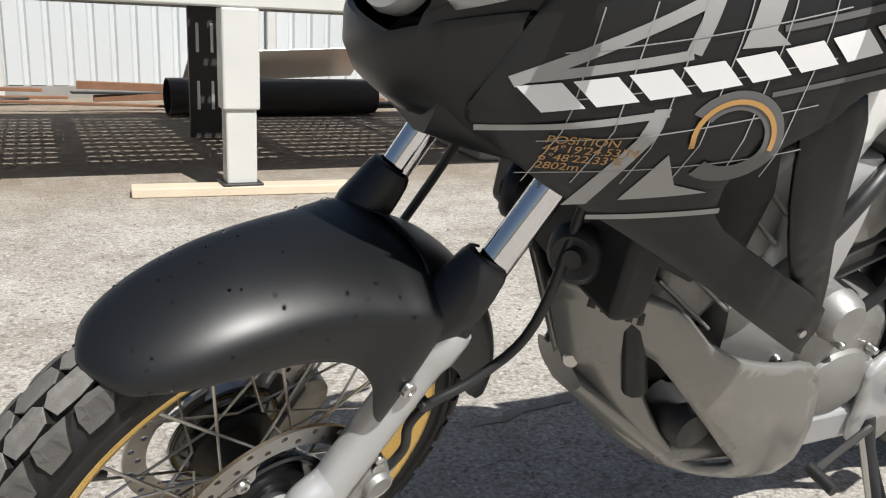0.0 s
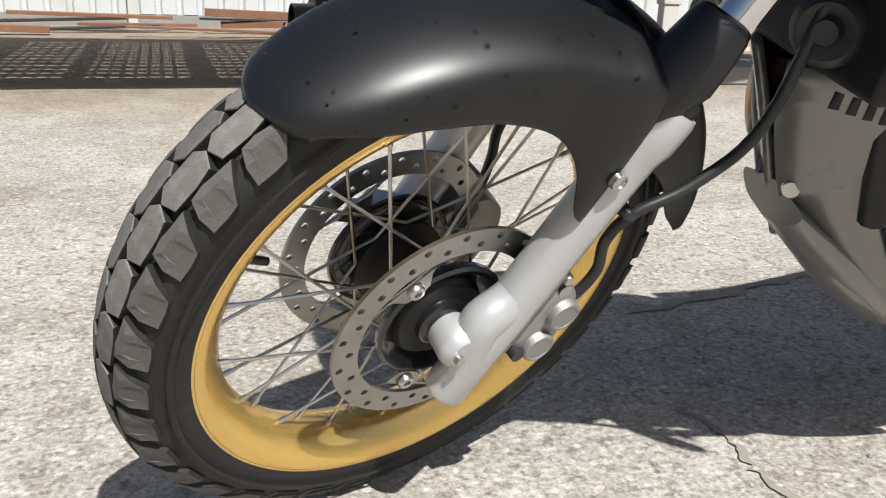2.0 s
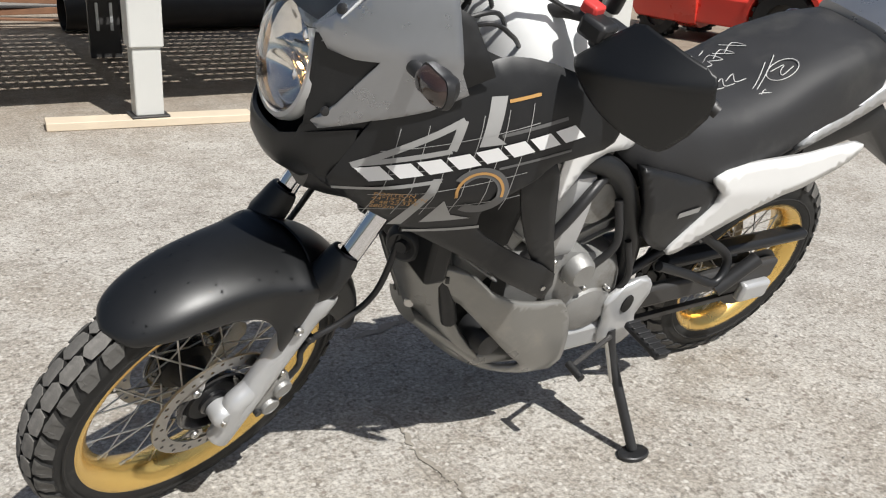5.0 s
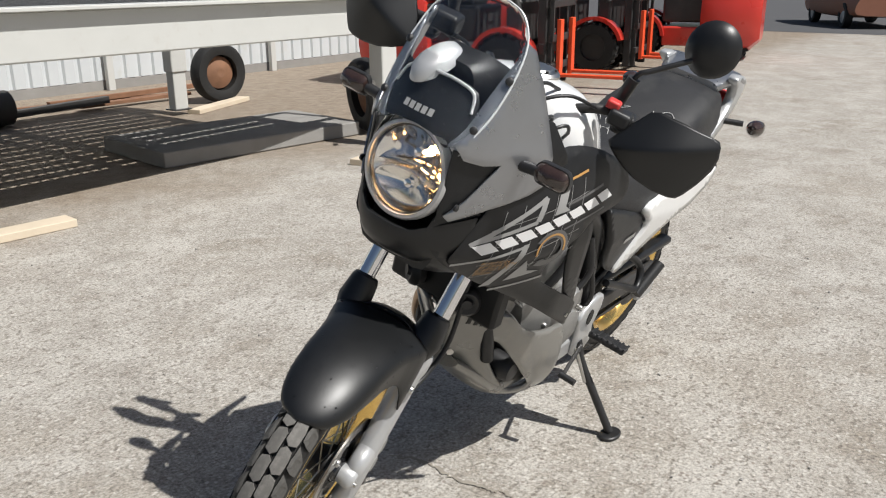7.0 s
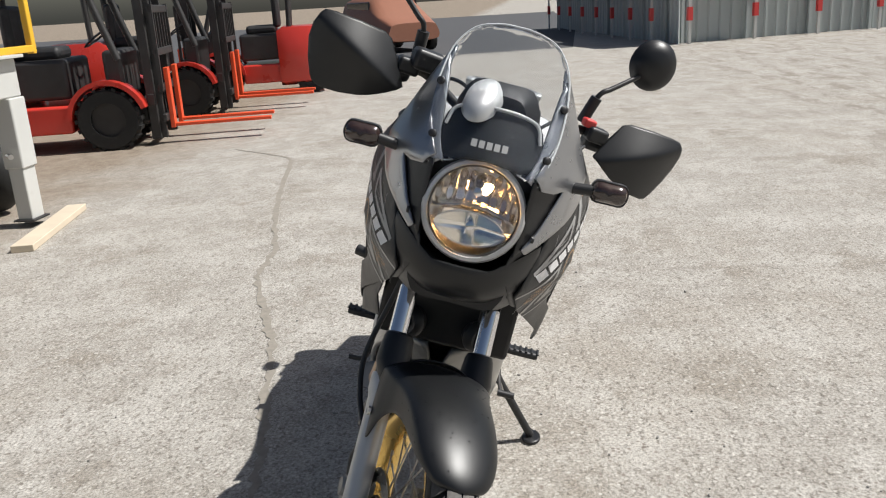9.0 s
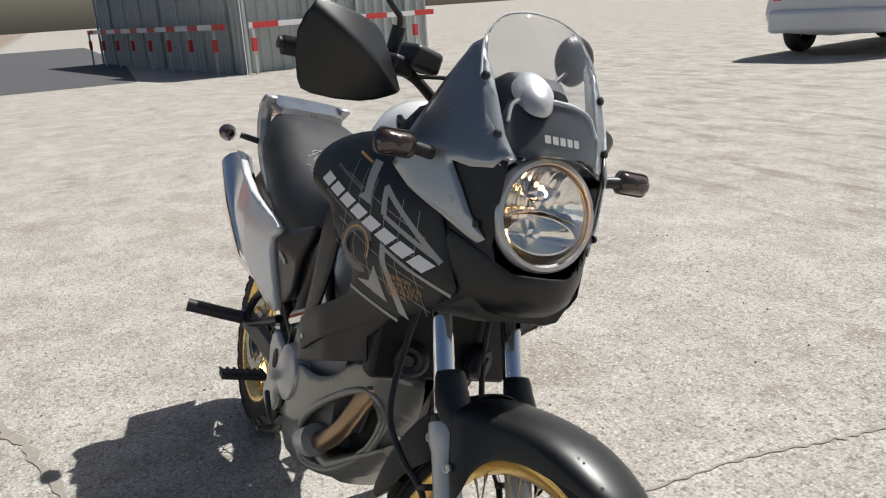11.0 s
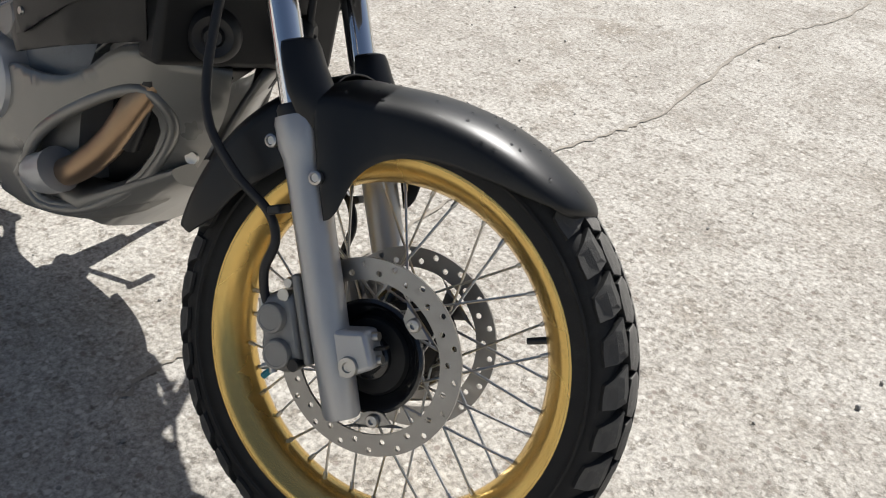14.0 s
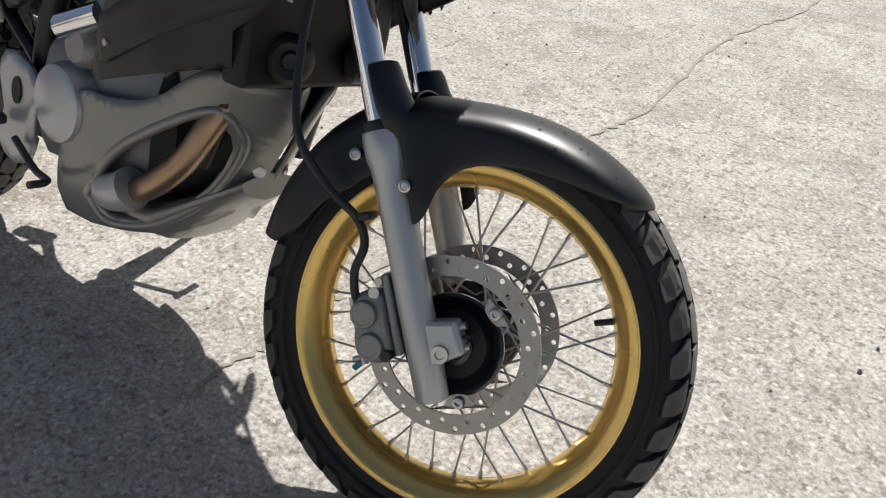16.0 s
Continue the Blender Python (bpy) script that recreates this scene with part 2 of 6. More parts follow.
M["smoke"] = mat("smoked_indicator_lens", (0.035, 0.02, 0.016), 0.12, var=0.2, coat=0.8)
M["reflector"] = mat("lamp_reflector", (0.92, 0.90, 0.86), 0.13, metal=1.0, var=0.05)
M["exhaust"] = mat("heat_tinted_pipe", (0.36, 0.25, 0.16), 0.34, metal=0.9, var=0.25, scale=12)
M["postpaint"] = mat("pale_grey_painted_steel", (0.53, 0.53, 0.505), 0.45, var=0.05, scale=6, bump=0.05, wear=(0.5, 0.49, 0.46), wear_amt=0.1, wear_scale=9)
M["fence"] = mat("white_corrugated_sheet", (0.54, 0.565, 0.575), 0.42, var=0.05, scale=1.2, wear=(0.5, 0.5, 0.47), wear_amt=0.2, wear_scale=1.5)
M["wood"] = mat("raw_pine", (0.60, 0.51, 0.39), 0.75, var=0.18, scale=5, bump=0.3, bscale=120)
M["rust"] = mat("rusty_steel", (0.21, 0.105, 0.058), 0.75, var=0.4, scale=9, bump=0.3, bscale=200)
M["darksteel"] = mat("dark_steel", (0.045, 0.043, 0.042), 0.5, metal=0.3, var=0.3, scale=8)
M["slab"] = mat("grey_concrete_slab", (0.26, 0.25, 0.235), 0.9, var=0.2, scale=6, bump=0.5, bscale=120)
M["red"] = mat("red_forklift_paint", (0.62, 0.045, 0.03), 0.30, var=0.08, scale=3, coat=0.4)
M["orange"] = mat("orange_red_fork_paint", (0.75, 0.085, 0.025), 0.4, var=0.1, scale=5)
M["yellow"] = mat("yellow_painted_steel", (0.72, 0.42, 0.03), 0.4, var=0.08)
M["greysheet"] = mat("grey_green_sheet_wall", (0.42, 0.46, 0.45), 0.5, var=0.06, scale=1)
M["redstripe"] = mat("red_band_paint", (0.62, 0.05, 0.045), 0.45, var=0.06)
M["carwhite"] = mat("white_car_paint", (0.72, 0.74, 0.76), 0.2, coat=0.7, var=0.02)
M["carglass"] = mat("dark_car_glass", (0.02, 0.022, 0.025), 0.06, var=0.1)
M["zinc"] = mat("galvanised_sheet", (0.55, 0.57, 0.58), 0.35, metal=0.7, var=0.12, scale=4)
M["crack"] = mat("dirt_filled_crack", (0.275, 0.248, 0.21), 0.95, var=0.35, scale=30, bump=0.5, bscale=90)
M["asphalt"] = mat("dark_asphalt", (0.075, 0.075, 0.078), 0.9, var=0.2, scale=1.5, bump=0.4, bscale=60)
M["teal"] = mat("teal_rubber_cap", (0.02, 0.22, 0.27), 0.5, var=0.1)
M["tan"] = mat("dusty_brown_body", (0.30, 0.13, 0.08), 0.5, var=0.1)


# ---------------- mesh tools ----------------
def link_bm(name, bm, material, smooth=True, thick=0.0, off=-1.0, bev=0.0):
    me = bpy.data.meshes.new(name)
    if bm.faces.layers.int.get("oriented") is None:
        bmesh.ops.recalc_face_normals(bm, faces=bm.faces[:])
    bm.to_mesh(me)
    bm.free()
    me.materials.append(material)
    if smooth:
        me.polygons.foreach_set("use_smooth", [True] * len(me.polygons))
    ob = new(name, me)
    if thick:
        md = ob.modifiers.new("shell", 'SOLIDIFY')
        md.thickness, md.offset = thick, off
    if bev:
        md = ob.modifiers.new("soft_edge", 'BEVEL')
        md.width, md.segments, md.limit_method = bev, 2, 'ANGLE'
        md.harden_normals = False
    if smooth:
        me.set_sharp_from_angle(angle=radians(40))
        if thick or bev:
            md = ob.modifiers.new("even_normals", 'WEIGHTED_NORMAL')
            md.keep_sharp = True
    return ob


def part(name, bm, material, parent, label="", smooth=True, thick=0.0, off=-1.0, bev=0.0):
    ob = link_bm(name, bm, material, smooth, thick, off, bev)
    ob.parent = parent
    if label:
        tagged(ob, label)
    return ob


def thing(name, label, category, group="", kind="", m=None):
    ob = new(name)
    if m is not None:
        ob.matrix_world = m
    return tagged(ob, label, category, group, kind)


def spline(pts, n=6):
    """Catmull-Rom through the points."""
    P = [Vector(p) for p in pts]
    if len(P) < 3:
        return P
    P = [2 * P[0] - P[1]] + P + [2 * P[-1] - P[-2]]
    out = []
    for i in range(1, len(P) - 2):
        a, b, c, d = P[i - 1:i + 3]
        for k in range(n):
            t = k / n
            out.append(0.5 * (2 * b + (c - a) * t + (2 * a - 5 * b + 4 * c - d) * t * t + (3 * b - a - 3 * c + d) * t ** 3))
    out.append(P[-2])
    return out


def ring_faces(bm, rings, closed=True, cap=True):
    for r0, r1 in zip(rings[:-1], rings[1:]):
        n = len(r0)
        for i in range(n if closed else n - 1):
            j = (i + 1) % n
            try:
                bm.faces.new((r0[i], r0[j], r1[j], r1[i]))
            except ValueError:
                pass
    if cap and closed:
        for r in (rings[0], rings[-1]):
            try:
                bm.faces.new(r)
            except ValueError:
                pass


def add_tube(bm, pts, radius, seg=10, n=6, smooth=True, flat=1.0):
    P = spline(pts, n) if smooth else [Vector(p) for p in pts]
    rings = []
    ref = Vector((0.123, 0.345, 0.93)).normalized()
    for i, p in enumerate(P):
        d = (P[min(i + 1, len(P) - 1)] - P[max(i - 1, 0)]).normalized()
        u = ref - d * ref.dot(d)
        if u.length < 1e-3:
            u = d.orthogonal()
        u.normalize()
        ref = u
        v = d.cross(u)
        r = radius(i / max(1, len(P) - 1)) if callable(radius) else radius
        rings.append([bm.verts.new(p + u * r * math.cos(2 * math.pi * k / seg) + v * r * flat * math.sin(2 * math.pi * k / seg)) for k in range(seg)])
    ring_faces(bm, rings)
    return bm


def tube(pts, radius, seg=10, n=6, smooth=True):
    return add_tube(bmesh.new(), pts, radius, seg, n, smooth)


def add_box(bm, c, s, m=None):
    mm = Matrix.Translation(c) @ Matrix.Diagonal((*s, 1))
    if m is not None:
        mm = m @ mm
    bmesh.ops.create_cube(bm, size=1.0, matrix=mm)
    return bm


def box(c, s, m=None):
    return add_box(bmesh.new(), c, s, m)


def add_lathe(bm, profile, m, seg=48, closed=False, cap=True):
    """Turn (r, h) pairs about the local z axis of m."""
    rings = []
    for k in range(seg):
        a = 2 * math.pi * k / seg
        rings.append([bm.verts.new(m @ Vector((r * math.cos(a), r * math.sin(a), h))) for r, h in profile])
    n = len(profile)
    for k in range(seg):
        r0, r1 = rings[k], rings[(k + 1) % seg]
        for i in range(n if closed else n - 1):
            j = (i + 1) % n
            try:
                bm.faces.new((r0[i], r0[j], r1[j], r1[i]))
            except ValueError:
                pass
    if cap and not closed:
        for idx in (0, n - 1):
            if profile[idx][0] > 1e-5:
                bm.faces.new([rings[k][idx] for k in range(seg)])
    bmesh.ops.remove_doubles(bm, verts=bm.verts[:], dist=1e-6)
    return bm


def lathe(profile, m, seg=48, closed=False, cap=True):
    return add_lathe(bmesh.new(), profile, m, seg, closed, cap)


def sheet(outline, fn, smooth_n=0, maxlen=0.03, holes=()):
    """A curved plate: a flat outline (with holes) filled, divided and laid on a surface fn(u, v) -> Vector."""
    bm = bmesh.new()
    es = []
    for loop in (outline, *holes):
        pts = [Vector((u, v, 0)) for u, v in loop]
        if smooth_n:
            pts = spline(pts + [pts[0]], smooth_n)[:-1]
        vs = [bm.verts.new(p) for p in pts]
        es += [bm.edges.new((vs[i], vs[(i + 1) % len(vs)])) for i in range(len(vs))]
    bmesh.ops.triangle_fill(bm, edges=es, use_beauty=True)
    for _ in range(6):
        long = [e for e in bm.edges if e.calc_length() > maxlen]
        if not long:
            break
        bmesh.ops.subdivide_edges(bm, edges=long, cuts=1, use_grid_fill=False)
        bmesh.ops.triangulate(bm, faces=bm.faces[:])
    for v in bm.verts:
        v.co = fn(v.co.x, v.co.y)
    # face outwards: away from the middle plane, or forwards
    bmesh.ops.recalc_face_normals(bm, faces=bm.faces[:])
    bm.normal_update()
    mean_y = sum(v.co.y for v in bm.verts) / max(1, len(bm.verts))
    out = Vector((0.0, math.copysign(1, mean_y), 0.0)) if abs(mean_y) > 0.02 else Vector((1, 0, 0))
    if sum(f.normal.dot(out) * f.calc_area() for f in bm.faces) < 0:
        bmesh.ops.reverse_faces(bm, faces=bm.faces[:])
    bm.faces.layers.int.new("oriented")
    return bm


def loft(sections, half=True, cap=True, n_sm=3):
    """Sections of (x, [(y, z), ...]) from top middle round to bottom middle, mirrored about y = 0."""
    bm = bmesh.new()
    rings = []
    for x, prof in sections:
        P = [Vector((0, y, z)) for y, z in prof]
        P = spline(P, n_sm) if n_sm else P
        ring = [Vector((x, p.y, p.z)) for p in P]
        ring += [Vector((x, -p.y, p.z)) for p in reversed(P) if abs(p.y) > 1e-4]
        rings.append([bm.verts.new(p) for p in ring])
    ring_faces(bm, rings, True, cap)
    return bm


def xform(bm, m):
    bmesh.ops.transform(bm, matrix=m, verts=bm.verts[:])
    return bm


def flip_y(pts):
    return [(p[0], -p[1], p[2]) for p in pts]


# ---------------- ground and yard ----------------
def ground_sheet():
    bm = bmesh.new()
    n = 60
    def coord(i):
        t = (i / n) * 2 - 1
        return math.copysign(abs(t) ** 3 * 400 + abs(t) * 6, t)
    grid = [[bm.verts.new((coord(i), coord(j), 0)) for j in range(n + 1)] for i in range(n + 1)]
    for i in range(n):
        for j in range(n):
            bm.faces.new((grid[i][j], grid[i + 1][j], grid[i + 1][j + 1], grid[i][j + 1]))
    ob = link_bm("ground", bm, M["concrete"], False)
    return tagged(ob, "weathered pale concrete yard with exposed stones and stains", "ground", kind="structure")


ground_sheet()


def ribbon(name, pts, width, label, material, z=0.003, jag=0.009, seed=1):
    rnd = random.Random(seed)
    P = spline([(x, y, 0) for x, y in pts], 10)
    bm = bmesh.new()
    rows = []
    for i, p in enumerate(P):
        d = (P[min(i + 1, len(P) - 1)] - P[max(i - 1, 0)]).normalized()
        nrm = Vector((-d.y, d.x, 0))
        c = p + nrm * rnd.uniform(-jag, jag)
        w = width * rnd.uniform(0.35, 1.2) * 0.5
        w *= min(1.0, 0.15 + 0.25 * i, 0.15 + 0.25 * (len(P) - 1 - i))
        rows.append((bm.verts.new((c.x - nrm.x * w, c.y - nrm.y * w, z)), bm.verts.new((c.x + nrm.x * w, c.y + nrm.y * w, z))))
    for a, b in zip(rows[:-1], rows[1:]):
        bm.faces.new((a[0], a[1], b[1], b[0]))
    return tagged(link_bm(name, bm, material, False), label, "crack", kind="structure")


ribbon("ground_crack", [(-0.49, -0.10), (-0.52, 0.02), (-0.505, 0.12), (-0.515, 0.22), (-0.53, 0.28), (-0.51, 0.38), (-0.53, 0.55), (-0.56, 0.85), (-0.55, 1.22), (-0.5, 1.49), (-0.47, 1.78), (-0.55, 2.41), (-0.52, 2.81), (-0.45, 3.2), (-0.5, 4.0)], 0.014, "dirt-filled hairline crack in the concrete", M["crack"], seed=3)
ribbon("ground_crack", [(-0.62, -0.44), (-0.94, -0.51), (-1.35, -0.62), (-1.73, -0.71), (-2.13, -0.86), (-2.72, -1.08), (-3.25, -1.14), (-3.9, -1.33), (-5.0, -1.6), (-6.17, -1.84), (-6.5, -2.1), (-6.98, -2.69)], 0.04, "dirt-filled crack in the concrete", M["crack"], seed=5)

# ---------------- fence ----------------
FENCE_Y = -8.1


def corrugated(x0, x1, z0, z1, pitch=0.2, depth=0.03):
    bm = bmesh.new()
    prof = []
    x = x0
    while x < x1:
        prof += [(x, 0), (x + pitch * 0.62, 0), (x + pitch * 0.72, depth), (x + pitch * 0.9, depth)]
        x += pitch
    prof.append((x1, 0))
    lo = [bm.verts.new((x, -d, z0)) for x, d in prof]
    hi = [bm.verts.new((x, -d, z1)) for x, d in prof]
    for i in range(len(prof) - 1):
        bm.faces.new((lo[i], lo[i + 1], hi[i + 1], hi[i]))
    return bm


fence = thing("fence", "tall white corrugated sheet metal fence on steel posts", "fence", kind="structure", m=Matrix.Translation((0, FENCE_Y, 0)))
for i in range(8):
    a = -9.9 + i * 2.6
    part("sheet_panel", corrugated(a, a + 2.59, 0.12, 2.6), M["fence"], fence, smooth=False, thick=0.003)
    part("fence_post", box((a, 0.06, 1.3), (0.09, 0.07, 2.6)), M["postpaint"], fence, bev=0.006)
    part("kick_board", box((a + 1.3, -0.03, 0.05), (2.55, 0.05, 0.14)), M["slab"], fence, bev=0.01)

# ---------------- steel loading deck on posts ----------------
DY = -3.15
deck = thing("steel_deck", "long pale grey steel deck frame with perforated top on square posts", "steel deck", m=Matrix.Translation((0, DY, 0)))
part("front_beam", box((0.53, 0.0, 1.03), (9.34, 0.10, 0.26)), M["postpaint"], deck, "pale grey steel channel beam", bev=0.01)
part("beam_lip", box((0.53, 0.03, 1.171), (9.34, 0.18, 0.022)), M["postpaint"], deck, bev=0.004)
part("rear_beam", box((0.53, -2.7, 1.03), (9.34, 0.10, 0.26)), M["postpaint"], deck, bev=0.01)
for k in range(7):
    part("cross_beam", box((-3.9 + k * 1.5, -1.35, 1.05), (0.09, 2.6, 0.14)), M["darksteel"], deck, bev=0.006)
for x in (-4.05, -0.70, 2.5):
    for yy in ((0.0, -2.7) if x < -3 else (0.0,)):
        p = part("post", box((x, yy, 0.66), (0.18, 0.14, 0.48)), M["postpaint"], deck, "pale square steel post", bev=0.01)
        part("post_foot", box((x, yy, 0.24), (0.15, 0.11, 0.37)), M["postpaint"], deck, bev=0.008)
        part("post_plate", box((x, yy, 0.052), (0.2, 0.16, 0.012)), M["darksteel"], deck, bev=0.003)


def deck_mesh():
    """Slotted top: long bars and short webs that leave rows of slots."""
    bm = bmesh.new()
    y = -0.06
    while y > -2.50:
        add_box(bm, (0.6, y - 0.08, 1.17), (9.1, 0.150, 0.008))
        y -= 0.19
    x = -3.95
    k = 0
    while x < 5.1:
        wide = 0.16 if k % 16 == 0 else 0.024
        add_box(bm, (x, -1.36, 1.161), (wide, 2.6, 0.006))
        x += 0.075 + (0.08 if k % 16 == 0 else 0)
        k += 1
    return bm


tagged(part("deck_plate", deck_mesh(), M["darksteel"], deck, "dark slotted steel deck plate", smooth=False), kind="stuff")


def plank(x, y, rz, lx=1.08, label="pale raw pine plank lying under a steel post"):
    ob = link_bm("plank", box((0, 0, 0.0225), (lx, 0.14, 0.045)), M["wood"], bev=0.004)
    ob.matrix_world = pose(x, y, 0.001, 0, 0, rz)
    return tagged(ob, label, "plank", "planks under the posts")


plank(-0.72, -3.13, -5)
plank(-3.9, -2.92, 12, 1.15)
plank(-4.6, -5.9, 20, 1.0, "pale pine plank lying under the deck")

# ---------------- clutter under and behind the deck ----------------
slab = link_bm("concrete_slab", box((0, 0, 0.06), (1.85, 0.95, 0.12)), M["slab"], bev=0.012)
slab.matrix_world = pose(-3.4, -4.2, 0.002, 0, 0, -7)
tagged(slab, "thick grey concrete slab lying on the ground under the deck", "concrete slab")


def spare_wheel(x, y, z, rz, rx=0):
    w = thing("spare_wheel", "worn black tyre on a rusty brown steel rim", "wheel", "spare wheels by the deck", m=pose(x, y, z, 90 + rx, 0, rz))
    prof = [(0.19, -0.075), (0.24, -0.09), (0.29, -0.085), (0.315, -0.05), (0.32, 0), (0.315, 0.05), (0.29, 0.085), (0.24, 0.09), (0.19, 0.075)]
    part("tyre", lathe(prof, Matrix.Identity(4), 40, True), M["rubber"], w)
    rim = part("rim", lathe([(0.195, -0.07), (0.185, -0.06), (0.17, 0.02), (0.11, 0.04), (0.06, 0.055), (0.03, 0.05), (0.0, 0.05)], Matrix.Identity(4), 40), M["rust"], w, "rusty brown steel rim", thick=0.006)
    return w


spare_wheel(-4.85, -6.2, 0.318, 175)
spare_wheel(-4.45, -3.7, 0.325, 62, 5)

rnd = random.Random(11)
for i in range(16):
    x = -6 + rnd.random() * 8.5
    ln = 0.8 + rnd.random() * 1.9
    b = link_bm("steel_offcut", box((0, 0, 0), (ln, 0.05 + rnd.random() * 0.06, 0.02 + rnd.random() * 0.05)), M["rust"] if rnd.random() < .7 else M["darksteel"], bev=0.003)
    b.matrix_world = pose(x, -6.7 - rnd.random() * 0.9, 0.04 + rnd.random() * 0.16, 0, rnd.uniform(-2, 2), rnd.uniform(-8, 8))
    tagged(b, "rusty brown steel bar on a scrap pile by the fence", "steel bar", "scrap bars along the fence")

pipe = link_bm("scrap_pipe", lathe([(0.16, -0.95), (0.16, 0.95), (0.15, 0.95), (0.15, -0.95)], pose(0, 0, 0, 0, 90, 0), 28, True), M["darksteel"])
pipe.matrix_world = pose(-1.75, -6.5, 0.17, 0, 0, 4)
tagged(pipe, "wide dark steel pipe lying on scrap", "pipe")
sh = link_bm("zinc_sheet", box((0, 0, 0), (1.7, 0.6, 0.012)), M["zinc"], bev=0.003)
sh.matrix_world = pose(-1.9, -7.05, 0.42, 30, 3, 2)
tagged(sh, "pale galvanised sheet lying on the scrap pile", "metal sheet")
rk = thing("rack_upright", "dark perforated steel rack upright standing under the deck", "rack upright", m=Matrix.Translation((-0.9, -5.2, 0)))
part("upright", box((0, 0, 0.7), (0.22, 0.05, 1.4)), M["darksteel"], rk, bev=0.004)
for k in range(3):
    for s in (-1, 1):
        part("lattice_bar", box((s * 0.05, 0.03, 0.3 + k * 0.4), (0.02, 0.012, 0.2), pose(0, 0, 0, 0, 0, 0)), M["zinc"], rk)
part("arm", box((-0.02, 0.05, 0.95), (0.35, 0.03, 0.03)), M["darksteel"], rk)

# ---------------- far sheds with red bands ----------------
def shed(x0, y0, x1, y1, h, label):
    d = Vector((x1 - x0, y1 - y0, 0))
    ln = d.length
    s = thing("metal_shed", label, "shed", "sheet sheds across the yard", m=pose(x0, y0, 0, 0, 0, math.degrees(math.atan2(d.y, d.x))))
    part("wall", corrugated(0, ln, 0.0, h, 0.3, 0.05), M["greysheet"], s, smooth=False, thick=0.01)
    part("rail", box((ln / 2, -0.42, 1.12), (ln, 0.05, 0.13)), M["decalw"], s, "white rail with red blocks")
    k = 0
    while k * 1.7 < ln:
        part("red_block", box((k * 1.7 + 0.45, -0.42, 1.12), (0.7, 0.058, 0.137)), M["redstripe"], s)
        p = part("rail_post", box((k * 1.7 + 0.1, -0.42, 0.53), (0.07, 0.05, 1.06)), M["postpaint"], s)
        part("red_sleeve", box((k * 1.7 + 0.1, -0.42, 0.68), (0.12, 0.09, 0.3)), M["redstripe"], p)
        part("wall_post", box((k * 1.7 + 0.1, -0.08, h / 2), (0.08, 0.06, h)), M["greysheet"], s)
        k += 1
    part("roof", box((ln / 2, 1.5, h + 0.05), (ln + 0.2, 3.2, 0.08)), M["greysheet"], s)
    return s


shed(-19.6, 3.9, -21.5, 9.5, 2.5, "grey green sheet metal shed with red and white band")
shed(-32, 1.6, -19.6, 3.9, 2.5, "long grey green sheet metal shed with red and white band")

part("yellow_gate", box((-4.42, 0.02, 1.60), (0.05, 0.05, 0.86)), M["yellow"], deck, "yellow painted end gate", bev=0.006)
part("gate_rail", box((-3.78, 0.02, 1.205), (1.25, 0.06, 0.05)), M["yellow"], deck, bev=0.006)
part("gate_rail", box((-3.78, 0.02, 2.02), (1.25, 0.05, 0.05)), M["yellow"], deck, bev=0.006)
part("post_bolt", tube([(-3.92, 0.0, 0.52), (-3.86, 0.06, 0.52)], 0.018, 10, 1, False), M["steel"], deck)


# ---------------- forklifts ----------------
def fork_wheel(parent, x, y, r, w_):
    m = Matrix.Translation((x, y, r)) @ pose(0, 0, 0, -90, 0, 0)
    prof = [(r * 0.55, -w_ / 2), (r * 0.93, -w_ / 2), (r, -w_ * 0.36), (r, w_ * 0.36), (r * 0.93, w_ / 2), (r * 0.55, w_ / 2)]
    t = part("tyre", lathe(prof, m, 36, True), M["rubber"], parent, "black solid rubber tyre")
    part("wheel_hub", lathe([(0, w_ * 0.42), (r * 0.2, w_ * 0.42), (r * 0.3, w_ * 0.2), (r * 0.56, w_ * 0.25), (r * 0.56, -w_ * 0.25), (0, -w_ * 0.25)], m, 28), M["darksteel"], t)
    bm = bmesh.new()
    for k in range(20):
        a = 2 * math.pi * k / 20
        add_box(bm, (0, 0, r), (r * 0.13, w_ * 0.96, 0.03), Matrix.Translation((x, y, r)) @ Matrix.Rotation(a, 4, 'Y'))
    tagged(part("tread_band", bm, M["rubber"], t, smooth=False), kind="stuff")


